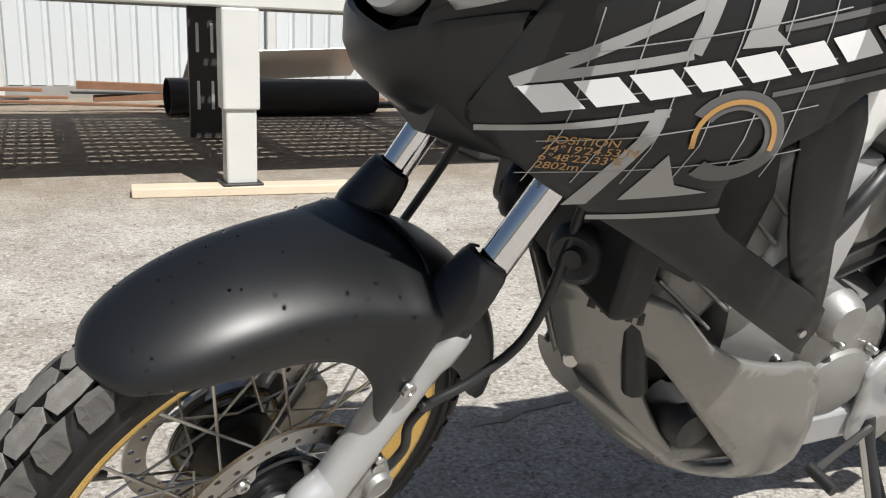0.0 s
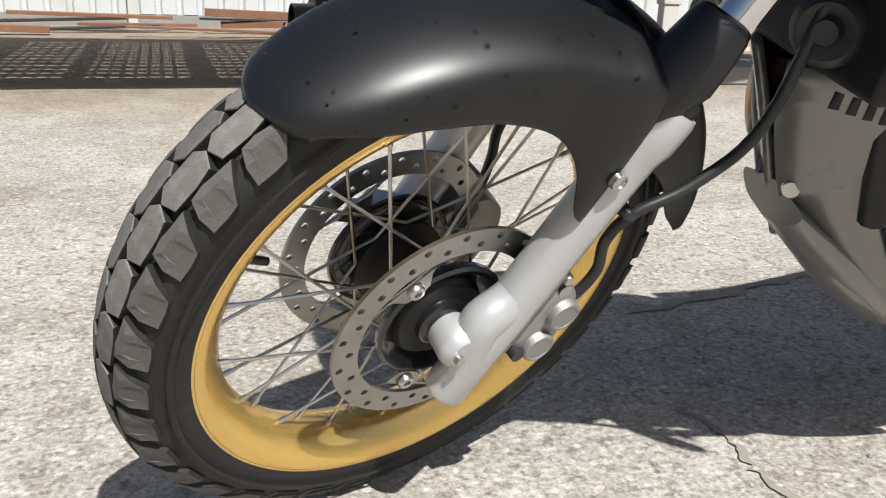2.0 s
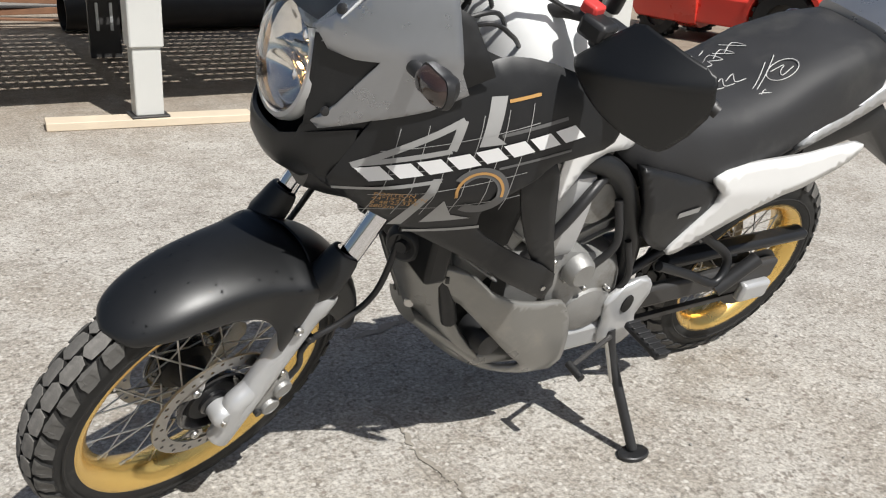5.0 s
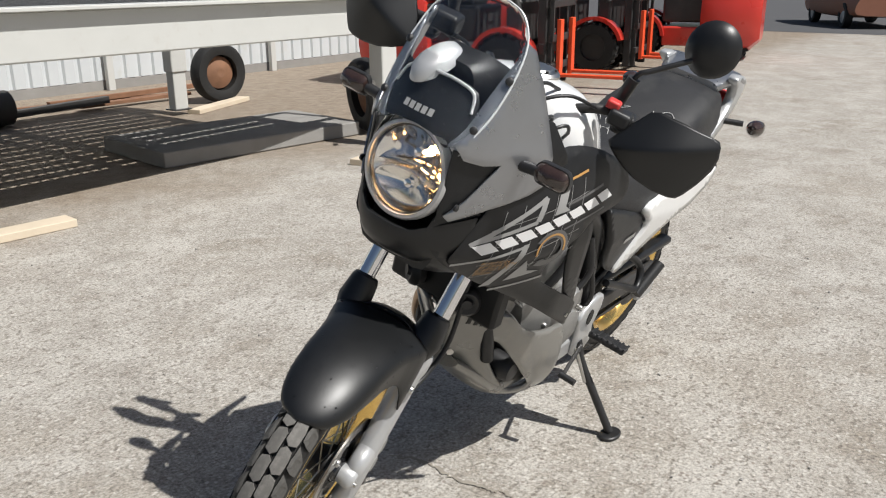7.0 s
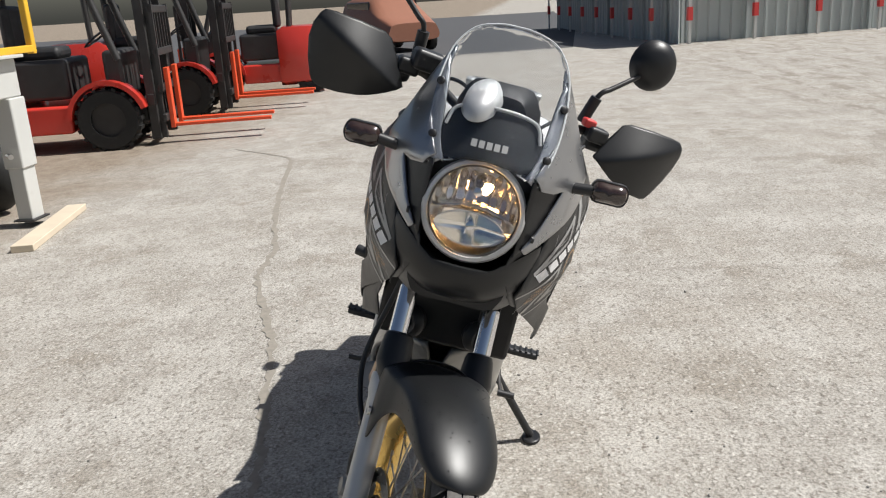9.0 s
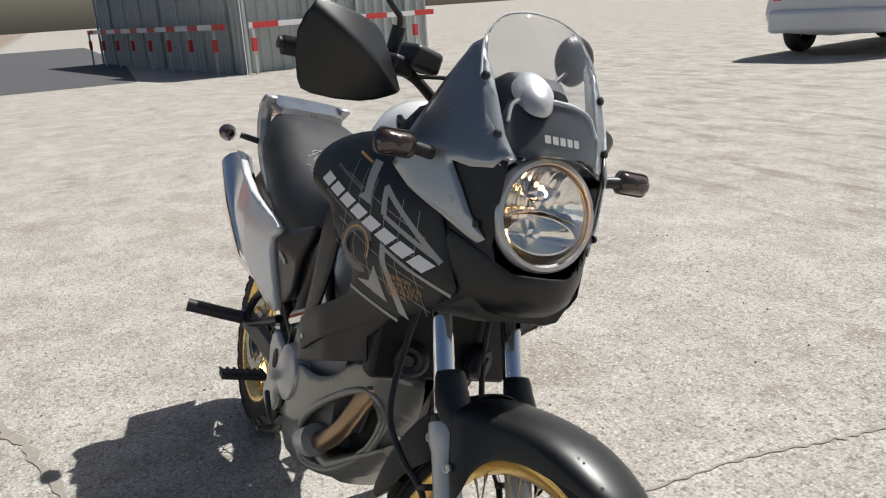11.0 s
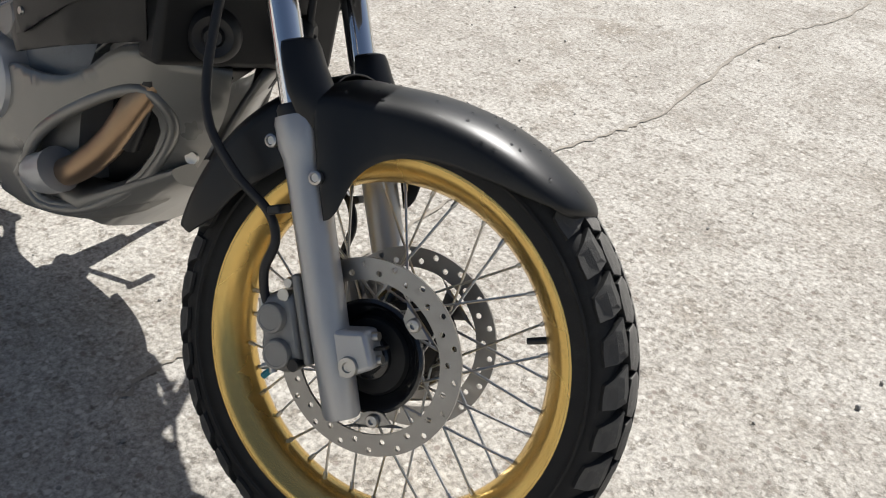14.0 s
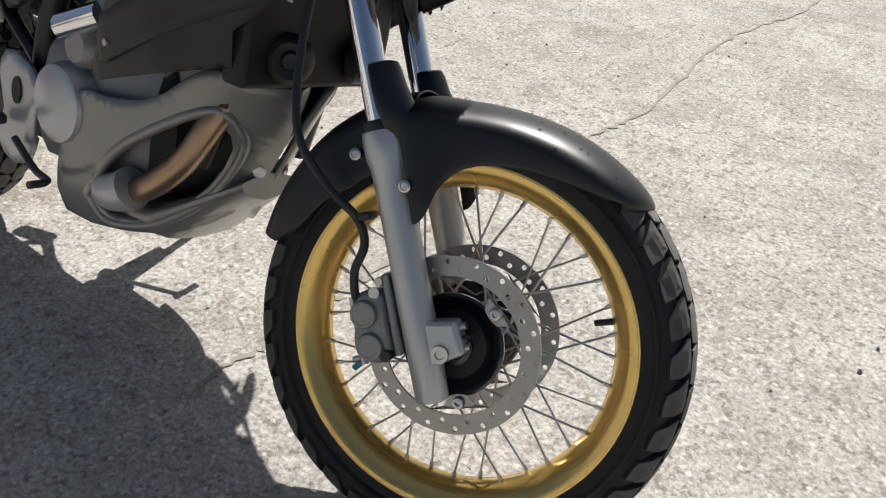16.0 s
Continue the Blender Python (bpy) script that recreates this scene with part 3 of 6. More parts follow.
def forklift(m, label):
    f = thing("forklift", label, "forklift", "parked forklifts", m=m)
    body = loft([(-1.75, [(0, 1.0), (0.35, 0.99), (0.5, 0.9), (0.5, 0.35), (0, 0.3)]), (-1.6, [(0, 1.08), (0.42, 1.07), (0.56, 0.98), (0.56, 0.22), (0, 0.2)]), (-0.95, [(0, 1.08), (0.42, 1.07), (0.56, 1.0), (0.56, 0.2), (0, 0.2)]), (-0.85, [(0, 1.0), (0.42, 1.0), (0.54, 0.95), (0.54, 0.2), (0, 0.2)])])
    part("counterweight", body, M["red"], f, "red painted counterweight")
    part("chassis", box((-0.62, 0, 0.36), (0.72, 1.06, 0.3)), M["red"], f, "red lower chassis", bev=0.03)
    part("axle_beam", box((0.1, 0, 0.36), (0.8, 0.66, 0.26)), M["darksteel"], f, bev=0.03)
    part("hood", box((-0.62, 0, 0.78), (0.75, 0.92, 0.42)), M["darksteel"], f, "dark engine hood", bev=0.04)
    part("dash", box((0.22, 0, 0.8), (0.2, 0.85, 0.5)), M["darksteel"], f, bev=0.04)
    part("driver_seat", box((-0.6, 0, 1.05), (0.5, 0.5, 0.14)), M["seat"], f, bev=0.05)
    part("seat_back", box((-0.86, 0, 1.32), (0.12, 0.48, 0.5), None), M["seat"], f, bev=0.05)
    for sy in (1, -1):
        part("guard_post", tube([(0.30, sy * 0.48, 0.95), (0.10, sy * 0.46, 1.6), (0.0, sy * 0.45, 2.1)], 0.04, 10), M["darksteel"], f)
        part("guard_post", tube([(-1.05, sy * 0.48, 0.95), (-1.08, sy * 0.46, 1.6), (-1.05, sy * 0.45, 2.1)], 0.04, 10), M["darksteel"], f)
        arch = bmesh.new()
        rows = [[arch.verts.new((0.12 + r * math.cos(radians(t)), sy * 0.47 + dy, 0.33 + r * math.sin(radians(t)))) for r, dy in ((0.37, -0.11), (0.42, -0.11), (0.42, 0.11), (0.37, 0.11))] for t in range(15, 176, 10)]
        ring_faces(arch, rows)
        part("fender_arch", arch, M["red"], f)
        fork_wheel(f, 0.12, sy * 0.47, 0.33, 0.2)
        fork_wheel(f, -1.35, sy * 0.44, 0.25, 0.16)
        for k, yy in enumerate((0.22, 0.30)):
            part("mast_rail", box((0.56 + k * 0.06, sy * (0.36 - k * 0.06), 1.12), (0.10, 0.055, 2.1)), M["darksteel"], f, "dark steel mast rail", bev=0.008)
        bm = bmesh.new()
        add_box(bm, (0.74, sy * 0.25, 0.50), (0.05, 0.125, 0.66))
        add_box(bm, (1.28, sy * 0.25, 0.20), (1.08, 0.11, 0.035))
        part("fork", bm, M["orange"], f, "orange red painted lifting fork", bev=0.006)
        part("lift_chain", box((0.6, sy * 0.12, 1.2), (0.03, 0.05, 1.9)), M["hose"], f)
        part("backrest_bar", box((0.70, sy * 0.44, 1.05), (0.04, 0.04, 0.9)), M["darksteel"], f)
    for z in (0.3, 0.62, 1.0, 1.45):
        part("carriage_bar", box((0.69, 0, z), (0.05, 0.92, 0.08)), M["darksteel"], f, bev=0.01)
    for k in range(5):
        part("backrest_rod", box((0.70, -0.3 + k * 0.15, 1.22), (0.025, 0.025, 0.45)), M["darksteel"], f)
    for z in (0.5, 2.1):
        part("mast_tie", box((0.56, 0, z), (0.08, 0.8, 0.12)), M["darksteel"], f, bev=0.01)
    part("roof", box((-0.5, 0, 2.12), (1.2, 0.98, 0.05)), M["darksteel"], f, bev=0.02)
    part("steering_wheel", lathe([(0.15, -0.012), (0.17, 0), (0.15, 0.012)], pose(0.0, 0, 1.18, 0, -35, 0), 24, True), M["hose"], f)
    return f


forklift(pose(-7.75, -4.35, 0, 0, 0, 103), "red and dark grey forklift with orange forks parked in the yard")
forklift(pose(-10.4, -4.5, 0, 0, 0, 101), "red and dark grey forklift parked beside another")
forklift(pose(-12.6, -4.6, 0, 0, 0, -76), "red forklift seen from behind with black mast")


# ---------------- parked white car ----------------
def car(m, paint, label):
    c = thing("car", label, "car", "parked cars", m=m)
    body = loft([(-2.0, [(0, 0.95), (0.62, 0.93), (0.74, 0.8), (0.76, 0.4), (0, 0.3)]), (-1.93, [(0, 1.45), (0.55, 1.4), (0.76, 0.95), (0.8, 0.35), (0, 0.24)]), (-1.3, [(0, 1.52), (0.58, 1.48), (0.8, 0.98), (0.82, 0.3), (0, 0.24)]), (0.4, [(0, 1.5), (0.56, 1.46), (0.8, 0.95), (0.82, 0.3), (0, 0.24)]), (1.1, [(0, 0.98), (0.6, 0.96), (0.78, 0.88), (0.8, 0.3), (0, 0.24)]), (1.9, [(0, 0.78), (0.5, 0.76), (0.68, 0.66), (0.7, 0.35), (0, 0.3)])])
    part("body", body, paint, c)
    part("rear_window", box((-1.99, 0, 1.18), (0.05, 1.0, 0.34)), M["carglass"], c, bev=0.02)
    for sy in (1, -1):
        part("side_window", box((-0.5, sy * 0.71, 1.2), (1.9, 0.06, 0.36)), M["carglass"], c, bev=0.02)
        part("tail_light", box((-1.97, sy * 0.66, 0.82), (0.08, 0.12, 0.3)), M["redstripe"], c, bev=0.02)
        part("reflector", box((-2.0, sy * 0.58, 0.42), (0.03, 0.14, 0.06)), M["redstripe"], c, bev=0.01)
        for x in (-1.25, 1.25):
            w_ = part("tyre", lathe([(0.19, -0.09), (0.29, -0.09), (0.305, -0.06), (0.305, 0.06), (0.29, 0.09), (0.19, 0.09)], Matrix.Translation((x, sy * 0.74, 0.305)) @ pose(0, 0, 0, -90, 0, 0), 36, True), M["rubber"], c)
            part("rim", lathe([(0.195, 0.07), (0.17, 0.05), (0.06, 0.075), (0.0, 0.075)], Matrix.Translation((x, sy * 0.74, 0.305)) @ pose(0, 0, 0, -90 * sy, 0, 0), 30), M["silver"], w_, thick=0.01)
    part("bumper", box((-2.02, 0, 0.42), (0.12, 1.5, 0.28)), paint, c, bev=0.05)
    part("tailgate_line", box((-2.005, 0, 0.72), (0.012, 1.1, 0.012)), M["darksteel"], c)
    return c


car(pose(-10.6, 14.9, 0, 0, 0, 104) @ Matrix.Scale(1.45, 4), M["carwhite"], "white compact van parked across the yard")
car(pose(-23.5, -3.6, 0, 0, 0, 30), M["tan"], "dusty reddish brown car parked behind the forklifts")


# Asphalt sheet; its dark tone also carries the shade of the building.
def road_patch():
    bm = bmesh.new()
    vs = [bm.verts.new(p) for p in ((-60, -40, 0.004), (-20.2, -40, 0.004), (-19.6, -8, 0.004), (-19.9, -2, 0.004), (-20.3, 1.5, 0.004), (-32, 2.2, 0.004), (-60, 2.2, 0.004))]
    bm.faces.new(vs)
    return tagged(link_bm("road", bm, M["asphalt"], False), "asphalt road beyond the concrete yard, building shade in its dark tone", "road", kind="structure")


road_patch()


# ================= motorcycle =================
LEAN = 16.47
bike = thing("motorcycle", "matte black adventure motorcycle with gold rims leaning on its side stand", "motorcycle", m=pose(0, 0, 0.003, -LEAN, 0, 0))
RAKE, STEER, RF, RR, WB = radians(28), radians(17.5), 0.335, 0.325, 1.55
AX_P, AX_D = Vector((0.145, 0, 0)), Vector((-math.sin(RAKE), 0, math.cos(RAKE)))
S = Matrix.Translation(AX_P) @ Matrix.Rotation(STEER, 4, AX_D) @ Matrix.Translation(-AX_P)
AXF = Vector((0, 0, RF))
TURN_Y = pose(0, 0, 0, -90, 0, 0)          # local z to +y
FW = S @ Matrix.Translation(AXF)           # front wheel frame, axle along y
RW = Matrix.Translation((-WB, 0, RR))


def put(name, bm, material, parent, label="", m=None, **kw):
    if m is not None:
        xform(bm, m)
    return part(name, bm, material, parent, label, **kw)


def wheel(name, label, m, R, half_w, rim_r, hub_r, count, disc_sides, disc_r, spin=0.0):
    w = thing(name, label, "")
    w.parent = bike
    # tyre carcass: a rounded section
    c = R - 0.0095
    prof = []
    for k in range(15):
        a = math.pi * (k / 14) - math.pi / 2
        s, co = math.sin(a), math.cos(a)
        h = (c - rim_r - 0.006)
        prof.append((rim_r + 0.006 + h * (abs(co) ** 0.75), half_w * s * (1.0 if abs(s) < .8 else 1 - 0.9 * (abs(s) - .8))))
    prof += [(rim_r - 0.004, half_w * 0.7), (rim_r - 0.004, -half_w * 0.7)]
    put("tyre", lathe(prof, TURN_Y, 96, True), M["rubber"], w, "black rubber tyre with moulded sidewall", m)
    for s in (-1, 1):
        rr = rim_r + 0.028
        put("sidewall_bead", lathe([(rr, s * half_w * 0.93), (rr + 0.003, s * half_w * 0.965), (rr + 0.006, s * half_w * 0.945)], TURN_Y, 96, True), M["rubber"], w, "", m)
    # rim
    rw = half_w * 0.80
    half = [(rim_r + 0.012, rw), (rim_r + 0.008, rw + 0.0015), (rim_r - 0.002, rw - 0.001), (rim_r - 0.008, rw - 0.005), (rim_r - 0.022, rw - 0.020), (rim_r - 0.030, 0.008)]
    rp = [(rim_r + 0.012, -rw + 0.003), (rim_r, -rw + 0.008), (rim_r - 0.016, -0.012), (rim_r - 0.016, 0.012), (rim_r, rw - 0.008), (rim_r + 0.012, rw - 0.003)] + half + [(r_, -y_) for r_, y_ in reversed(half)]
    put("rim", lathe(rp, TURN_Y, 96, True), M["gold"], w, "gold anodised alloy rim", m)
    # hub
    put("hub", lathe([(0.0, -0.075), (0.022, -0.075), (0.024, -0.06), (0.05, -0.058), (0.056, -0.05), (0.056, -0.034), (0.04, -0.026), (0.032, 0), (0.04, 0.026), (0.056, 0.034), (0.056, 0.05), (0.05, 0.058), (0.024, 0.06), (0.022, 0.075), (0.0, 0.075)], TURN_Y, 40), M["deepblack"], w, "black painted wheel hub", m)
    # spokes share one mesh
    r0, r1 = 0.052, rim_r - 0.027
    bm = bmesh.new()
    add_tube(bm, [(0, 0, 0), (0, 0, 1)], 1.0, 6, 1, False)
    sp = bpy.data.meshes.new("spoke")
    bm.to_mesh(sp)
    bm.free()
    sp.materials.append(M["spoke"])
    bm = bmesh.new()
    add_tube(bm, [(0, 0, 0), (0, 0, 0.016)], 0.0033, 8, 1, False)
    npm = bpy.data.meshes.new("nipple")
    bm.to_mesh(npm)
    bm.free()
    npm.materials.append(M["steel"])
    n = 36
    for k in range(n):
        side = 1 if k % 2 else -1
        lean_s = 1 if (k // 2) % 2 else -1
        a1 = 2 * math.pi * k / n + spin
        a0 = a1 - lean_s * radians(62)
        p0 = Vector((r0 * math.cos(a0), side * 0.040, r0 * math.sin(a0)))
        p1 = Vector((r1 * math.cos(a1), side * 0.006, r1 * math.sin(a1)))
        d = p1 - p0
        q = d.to_track_quat('Z', 'Y').to_matrix().to_4x4()
        o = new("spoke", sp)
        o.parent = w
        o.matrix_local = m @ Matrix.Translation(p0) @ q @ Matrix.Diagonal((0.0019, 0.0019, d.length, 1))
        o2 = new("nipple", npm)
        o2.parent = w
        o2.matrix_local = m @ Matrix.Translation(p1 - d.normalized() * 0.013) @ q
    # tread blocks laid on the curved crown: two interlocking middle rows and two shoulder rows
    def crown(phi, t, lift):
        a_ = t * math.pi / 2
        rr_ = rim_r + 0.006 + (c - rim_r - 0.006) * (max(0.0, math.cos(a_)) ** 0.75) + lift * math.cos(a_ * 0.7)
        yy_ = half_w * math.sin(a_) + lift * math.sin(a_ * 0.7)
        return Vector((rr_ * math.sin(phi), yy_, rr_ * math.cos(phi)))
    pa = 2 * math.pi / count
    inner = [(-0.52, 0.105), (-0.37, 0.010), (0.30, 0.010), (0.48, 0.12), (0.38, 0.288), (-0.12, 0.298), (-0.41, 0.262)]
    outer = [(-0.35, 0.335), (0.02, 0.328), (0.22, 0.312), (0.48, 0.330), (0.62, 0.47), (0.68, 0.640), (0.36, 0.650), (0.10, 0.635), (-0.13, 0.48)]
    for row, prof_, ph, sg in ((0, inner, 0.0, 1), (1, inner, 0.5, -1), (2, outer, 0.62, 1), (3, outer, 0.12, -1)):
        bm = bmesh.new()
        cu = sum(p[0] for p in prof_) / len(prof_)
        cv = sum(p[1] for p in prof_) / len(prof_)
        rings = []
        for sc, lf in ((1.04, -0.004), (1.01, 0.0088), (0.975, 0.0100), (0.5, 0.0102)):
            rings.append([bm.verts.new(crown((cu + (u - cu) * sc) * pa * 0.985, sg * (cv + (t - cv) * sc), lf * (1.0 - 0.75 * max(0.0, t - 0.38) / 0.28))) for u, t in prof_])
        ring_faces(bm, rings)
        bmesh.ops.recalc_face_normals(bm, faces=bm.faces[:])
        bm.normal_update()
        for fc in bm.faces:
            c_ = fc.calc_center_median()
            out_ = Vector((c_.x, c_.y * 1.6, c_.z)).normalized()
            fc.material_index = 0 if fc.normal.dot(out_) > 0.4 else 1
        me = bpy.data.meshes.new("tread_block")
        bm.to_mesh(me)
        bm.free()
        me.materials.append(M["tread"] if row < 2 else M["shoulder"])
        me.materials.append(M["rubber"])
        for k in range(count):
            o = new("tread_block", me)
            o.parent = w
            o.matrix_local = m @ Matrix.Rotation(pa * (k + ph), 4, 'Y')
    # discs
    for s in disc_sides:
        y = s * 0.066
        def circle(cx, cz, r, n_):
            return [(cx + r * math.cos(2 * math.pi * q / n_), cz + r * math.sin(2 * math.pi * q / n_)) for q in range(n_)]
        holes_ = [circle(0, 0, disc_r - 0.029, 90)]
        for k in range(36):
            a, r = 2 * math.pi * k / 36, disc_r - (0.0080 if k % 2 else 0.0190)
            holes_.append(circle(r * math.cos(a), r * math.sin(a), 0.0042, 10))
        bm = sheet(circle(0, 0, disc_r, 120), lambda u, v: Vector((u, y, v)), 0, 0.2, holes_)
        put("brake_disc", bm, M["disc"], w, "drilled steel brake disc", m, smooth=False, thick=0.0045, off=0)
        for k in range(3):
            a = 2 * math.pi * k / 3 + radians(55)
            pts = []
            for da, r in ((-0.50, disc_r - 0.026), (-0.42, disc_r - 0.030), (-0.27, disc_r - 0.040), (-0.20, 0.076), (-0.08, 0.072), (0.08, 0.072), (0.20, 0.076), (0.27, disc_r - 0.040), (0.42, disc_r - 0.030), (0.50, disc_r - 0.026)):
                pts.append((r * math.cos(a + da), r * math.sin(a + da)))
            tmp = sheet(pts, lambda u, v: Vector((u, y - s * 0.001, v)), 0, 0.05)
            put("disc_arm", tmp, M["disc"], w, "", m, smooth=False, thick=0.004, off=0)
            put("disc_bolt", lathe([(0, 0.002), (0.004, 0.002), (0.0042, 0.006), (0.008, 0.0055), (0.0095, 0.003), (0.0095, 0)], Matrix.Translation((0.084 * math.cos(a), y + s * 0.002, 0.084 * math.sin(a))) @ pose(0, 0, 0, -90 * s, 0, 0), 16), M["steel"], w, "", m)
        put("disc_carrier", lathe([(0.016, s * 0.044), (0.066, s * 0.046), (0.074, s * 0.050), (0.077, s * 0.056), (0.077, s * 0.062), (0.073, s * 0.0645), (0.067, s * 0.062), (0.060, s * 0.054), (0.040, s * 0.050), (0.032, s * 0.056), (0.030, s * 0.066), (0.024, s * 0.070), (0.016, s * 0.070)], TURN_Y, 48, True), M["hubblack"], w, "glossy black hub flange", m)
    av = radians(27)
    pv = Vector((math.cos(av), 0, math.sin(av)))
    put("valve", tube([pv * (rim_r - 0.022), pv * (rim_r - 0.040), pv * (rim_r - 0.058)], lambda t: 0.0055 - 0.001 * t, 10, 3), M["hose"], w, "black rubber valve", m)
    return w


wheel("front_wheel", "spoked front wheel with gold rim and block tread", FW, 0.338, 0.053, 0.256, 0.05, 36, (-1, 1), 0.132, 0.05)
wheel("rear_wheel", "spoked rear wheel with gold rim and block tread", RW, RR, 0.066, 0.219, 0.05, 32, (-1,), 0.12, 0.0)

# ---- front fork ----
FD = AX_D


def fk(s, y=0.0, off=0.0):
    """A point on the fork line: s metres up from the axle's height, off forwards across it."""
    return Vector((-0.035, y, RF)) + FD * s + Vector((math.cos(RAKE), 0, math.sin(RAKE))) * off


FORK_Y = 0.098
FWD = Vector((math.cos(RAKE), 0, math.sin(RAKE)))
Q = FD.to_track_quat('Z', 'Y').to_matrix().to_4x4()


def fork_leg(sy):
    y = sy * FORK_Y
    leg = put("fork_leg", lathe([(0, -0.085), (0.022, -0.085), (0.0245, -0.08), (0.0255, 0.03), (0.0265, 0.22), (0.0275, 0.25), (0.0315, 0.265), (0.0318, 0.295), (0.030, 0.303), (0.021, 0.303), (0.0, 0.303)], Matrix.Translation(fk(0, y)) @ Q, 32), M["silver"], bike, "silver painted fork lower leg", S)
    put("fork_seal", lathe([(0.020, 0.30), (0.026, 0.30), (0.027, 0.312), (0.024, 0.318), (0.0205, 0.318)], Matrix.Translation(fk(0, y)) @ Q, 32, True), M["hose"], leg, "", S)
    put("fork_tube", lathe([(0, 0.30), (0.0205, 0.30), (0.0205, 0.68), (0, 0.68)], Matrix.Translation(fk(0, y)) @ Q, 32), M["chrome"], leg, "bright chromed fork tube", S)
    # axle clamp in front of the leg
    boss = Matrix.Translation(AXF + Vector((0, y, 0)))
    if sy == -1:
        bm = bmesh.new()
        hull = [(0.0, 0.042), (0.022, 0.030), (0.060, 0.026), (0.064, -0.022), (0.03, -0.03), (0.0, -0.038), (-0.018, -0.03), (-0.018, 0.03)]
        a = [bm.verts.new(fk(0, y - 0.019) + FWD * u + FD * v) for u, v in hull]
        b = [bm.verts.new(fk(0, y + 0.019) + FWD * u + FD * v) for u, v in hull]
        ring_faces(bm, [a, b])
        put("axle_clamp", bm, M["silver"], leg, "", S, bev=0.006)
        put("axle_end", lathe([(0, 0.021), (0.006, 0.021), (0.007, 0.024), (0.0125, 0.024), (0.0135, 0.021), (0.0135, -0.03), (0, -0.03)], boss @ pose(0, 0, 0, 90, 0, 0), 6 * 4), M["steel"], leg, "", S)
        for dv in (-0.014, 0.016):
            p = fk(dv, y, 0.062)
            put("pinch_bolt", tube([p - FWD * 0.006, p + FWD * 0.008], 0.006, 10, 1, False), M["steel"], leg, "", S)
        put("clamp_slot", box((0, 0, 0), (0.012, 0.041, 0.0035), Matrix.Translation(fk(0.001, y, 0.058)) @ Q), M["deepblack"], leg, "", S)
    else:
        put("axle_boss", lathe([(0, 0.016), (0.018, 0.015), (0.024, 0.009), (0.026, 0.0), (0.0235, -0.02), (0.021, -0.034), (0.0175, -0.042), (0, -0.042)], boss @ TURN_Y, 32), M["silver"], leg, "", S)
        put("boss_web", tube([fk(0.075, y, -0.004), fk(0.045, y, 0.008), fk(0.022, y, 0.022), fk(0.004, y, 0.020), fk(-0.05, y, 0.0)], 0.0235, 18, 4), M["silver"], leg, "", S)
        put("axle_spacer", lathe([(0.0, -0.040), (0.0145, -0.040), (0.0145, -0.052), (0.018, -0.053), (0.018, -0.062), (0, -0.062)], boss @ TURN_Y, 24), M["steel"], leg, "", S)
        p = fk(-0.022, y + 0.014, 0.040)
        put("pinch_bolt", tube([p - Vector((0, 0.01, 0)), p + Vector((0, 0.008, 0))], 0.0055, 12, 1, False), M["steel"], leg, "", S)
    # caliper behind the leg
    c0 = fk(0.028, sy * 0.078, -0.076)
    shape = [(0.034, 0.050), (0.018, 0.058), (-0.006, 0.054), (-0.018, 0.044), (-0.026, 0.030), (-0.022, 0.008), (-0.027, -0.010), (-0.027, -0.030), (-0.016, -0.046), (0.004, -0.052), (0.020, -0.046), (0.032, -0.030)]
    cal = bmesh.new()
    loops = []
    for yy, sc in ((-0.030, 0.86), (-0.026, 0.96), (-0.004, 1.0), (0.018, 1.0), (0.026, 0.93), (0.030, 0.80)):
        loops.append([cal.verts.new(c0 + FWD * u * sc + FD * v * sc + Vector((0, sy * yy, 0))) for u, v in [(q.x, q.y) for q in spline([(u, v, 0) for u, v in shape + shape[:1]], 3)[:-1]]])
    ring_faces(cal, loops)
    put("brake_caliper", cal, M["engine"], leg, "cast grey brake caliper", S)
    put("pad_cover", box((0, 0, 0), (0.05, 0.03, 0.05), Matrix.Translation(c0 + FWD * 0.012 + Vector((0, -sy * 0.004, 0))) @ Q), M["deepblack"], leg, "", S, bev=0.004)
    for dv in (-0.024, 0.024):
        put("piston_cap", lathe([(0, 0.0115), (0.0150, 0.0115), (0.0158, 0.0125), (0.0190, 0.0120), (0.0205, 0.0095), (0.0210, -0.012)], Matrix.Translation(c0 + FD * dv + Vector((0, sy * 0.027, 0))) @ pose(0, 0, 0, -90 * sy, 0, 0), 24), M["engine"], leg, "", S)
    put("caliper_bolt", lathe([(0, 0.012), (0.006, 0.012), (0.007, 0.008), (0.007, -0.02)], Matrix.Translation(fk(0.095, sy * 0.098, -0.045)) @ pose(0, 0, 0, -90 * sy, 0, 0), 12), M["steel"], leg, "", S)
    put("bleed_nipple", lathe([(0, 0.020), (0.0045, 0.020), (0.005, 0.008), (0.0055, 0.007), (0.0055, 0)], Matrix.Translation(c0 + FD * -0.042 + FWD * -0.018 + Vector((0, sy * 0.015, 0))) @ pose(0, 0, 0, 0, -120, 0), 10), M["steel"], leg, "", S)
    put("caliper_pin", tube([c0 + FD * -0.05 + FWD * -0.018 + Vector((0, sy * 0.022, 0)), c0 + FD * 0.05 + FWD * -0.018 + Vector((0, sy * 0.022, 0))], 0.0055, 10, 1, False), M["steel"], leg, "", S)
    put("pin_boot", tube([c0 + FD * -0.040 + FWD * 0.022 + Vector((0, sy * 0.010, 0)), c0 + FD * -0.040 + FWD * 0.022 + Vector((0, sy * 0.036, 0))], 0.0085, 14, 1, False), M["hose"], leg, "", S)
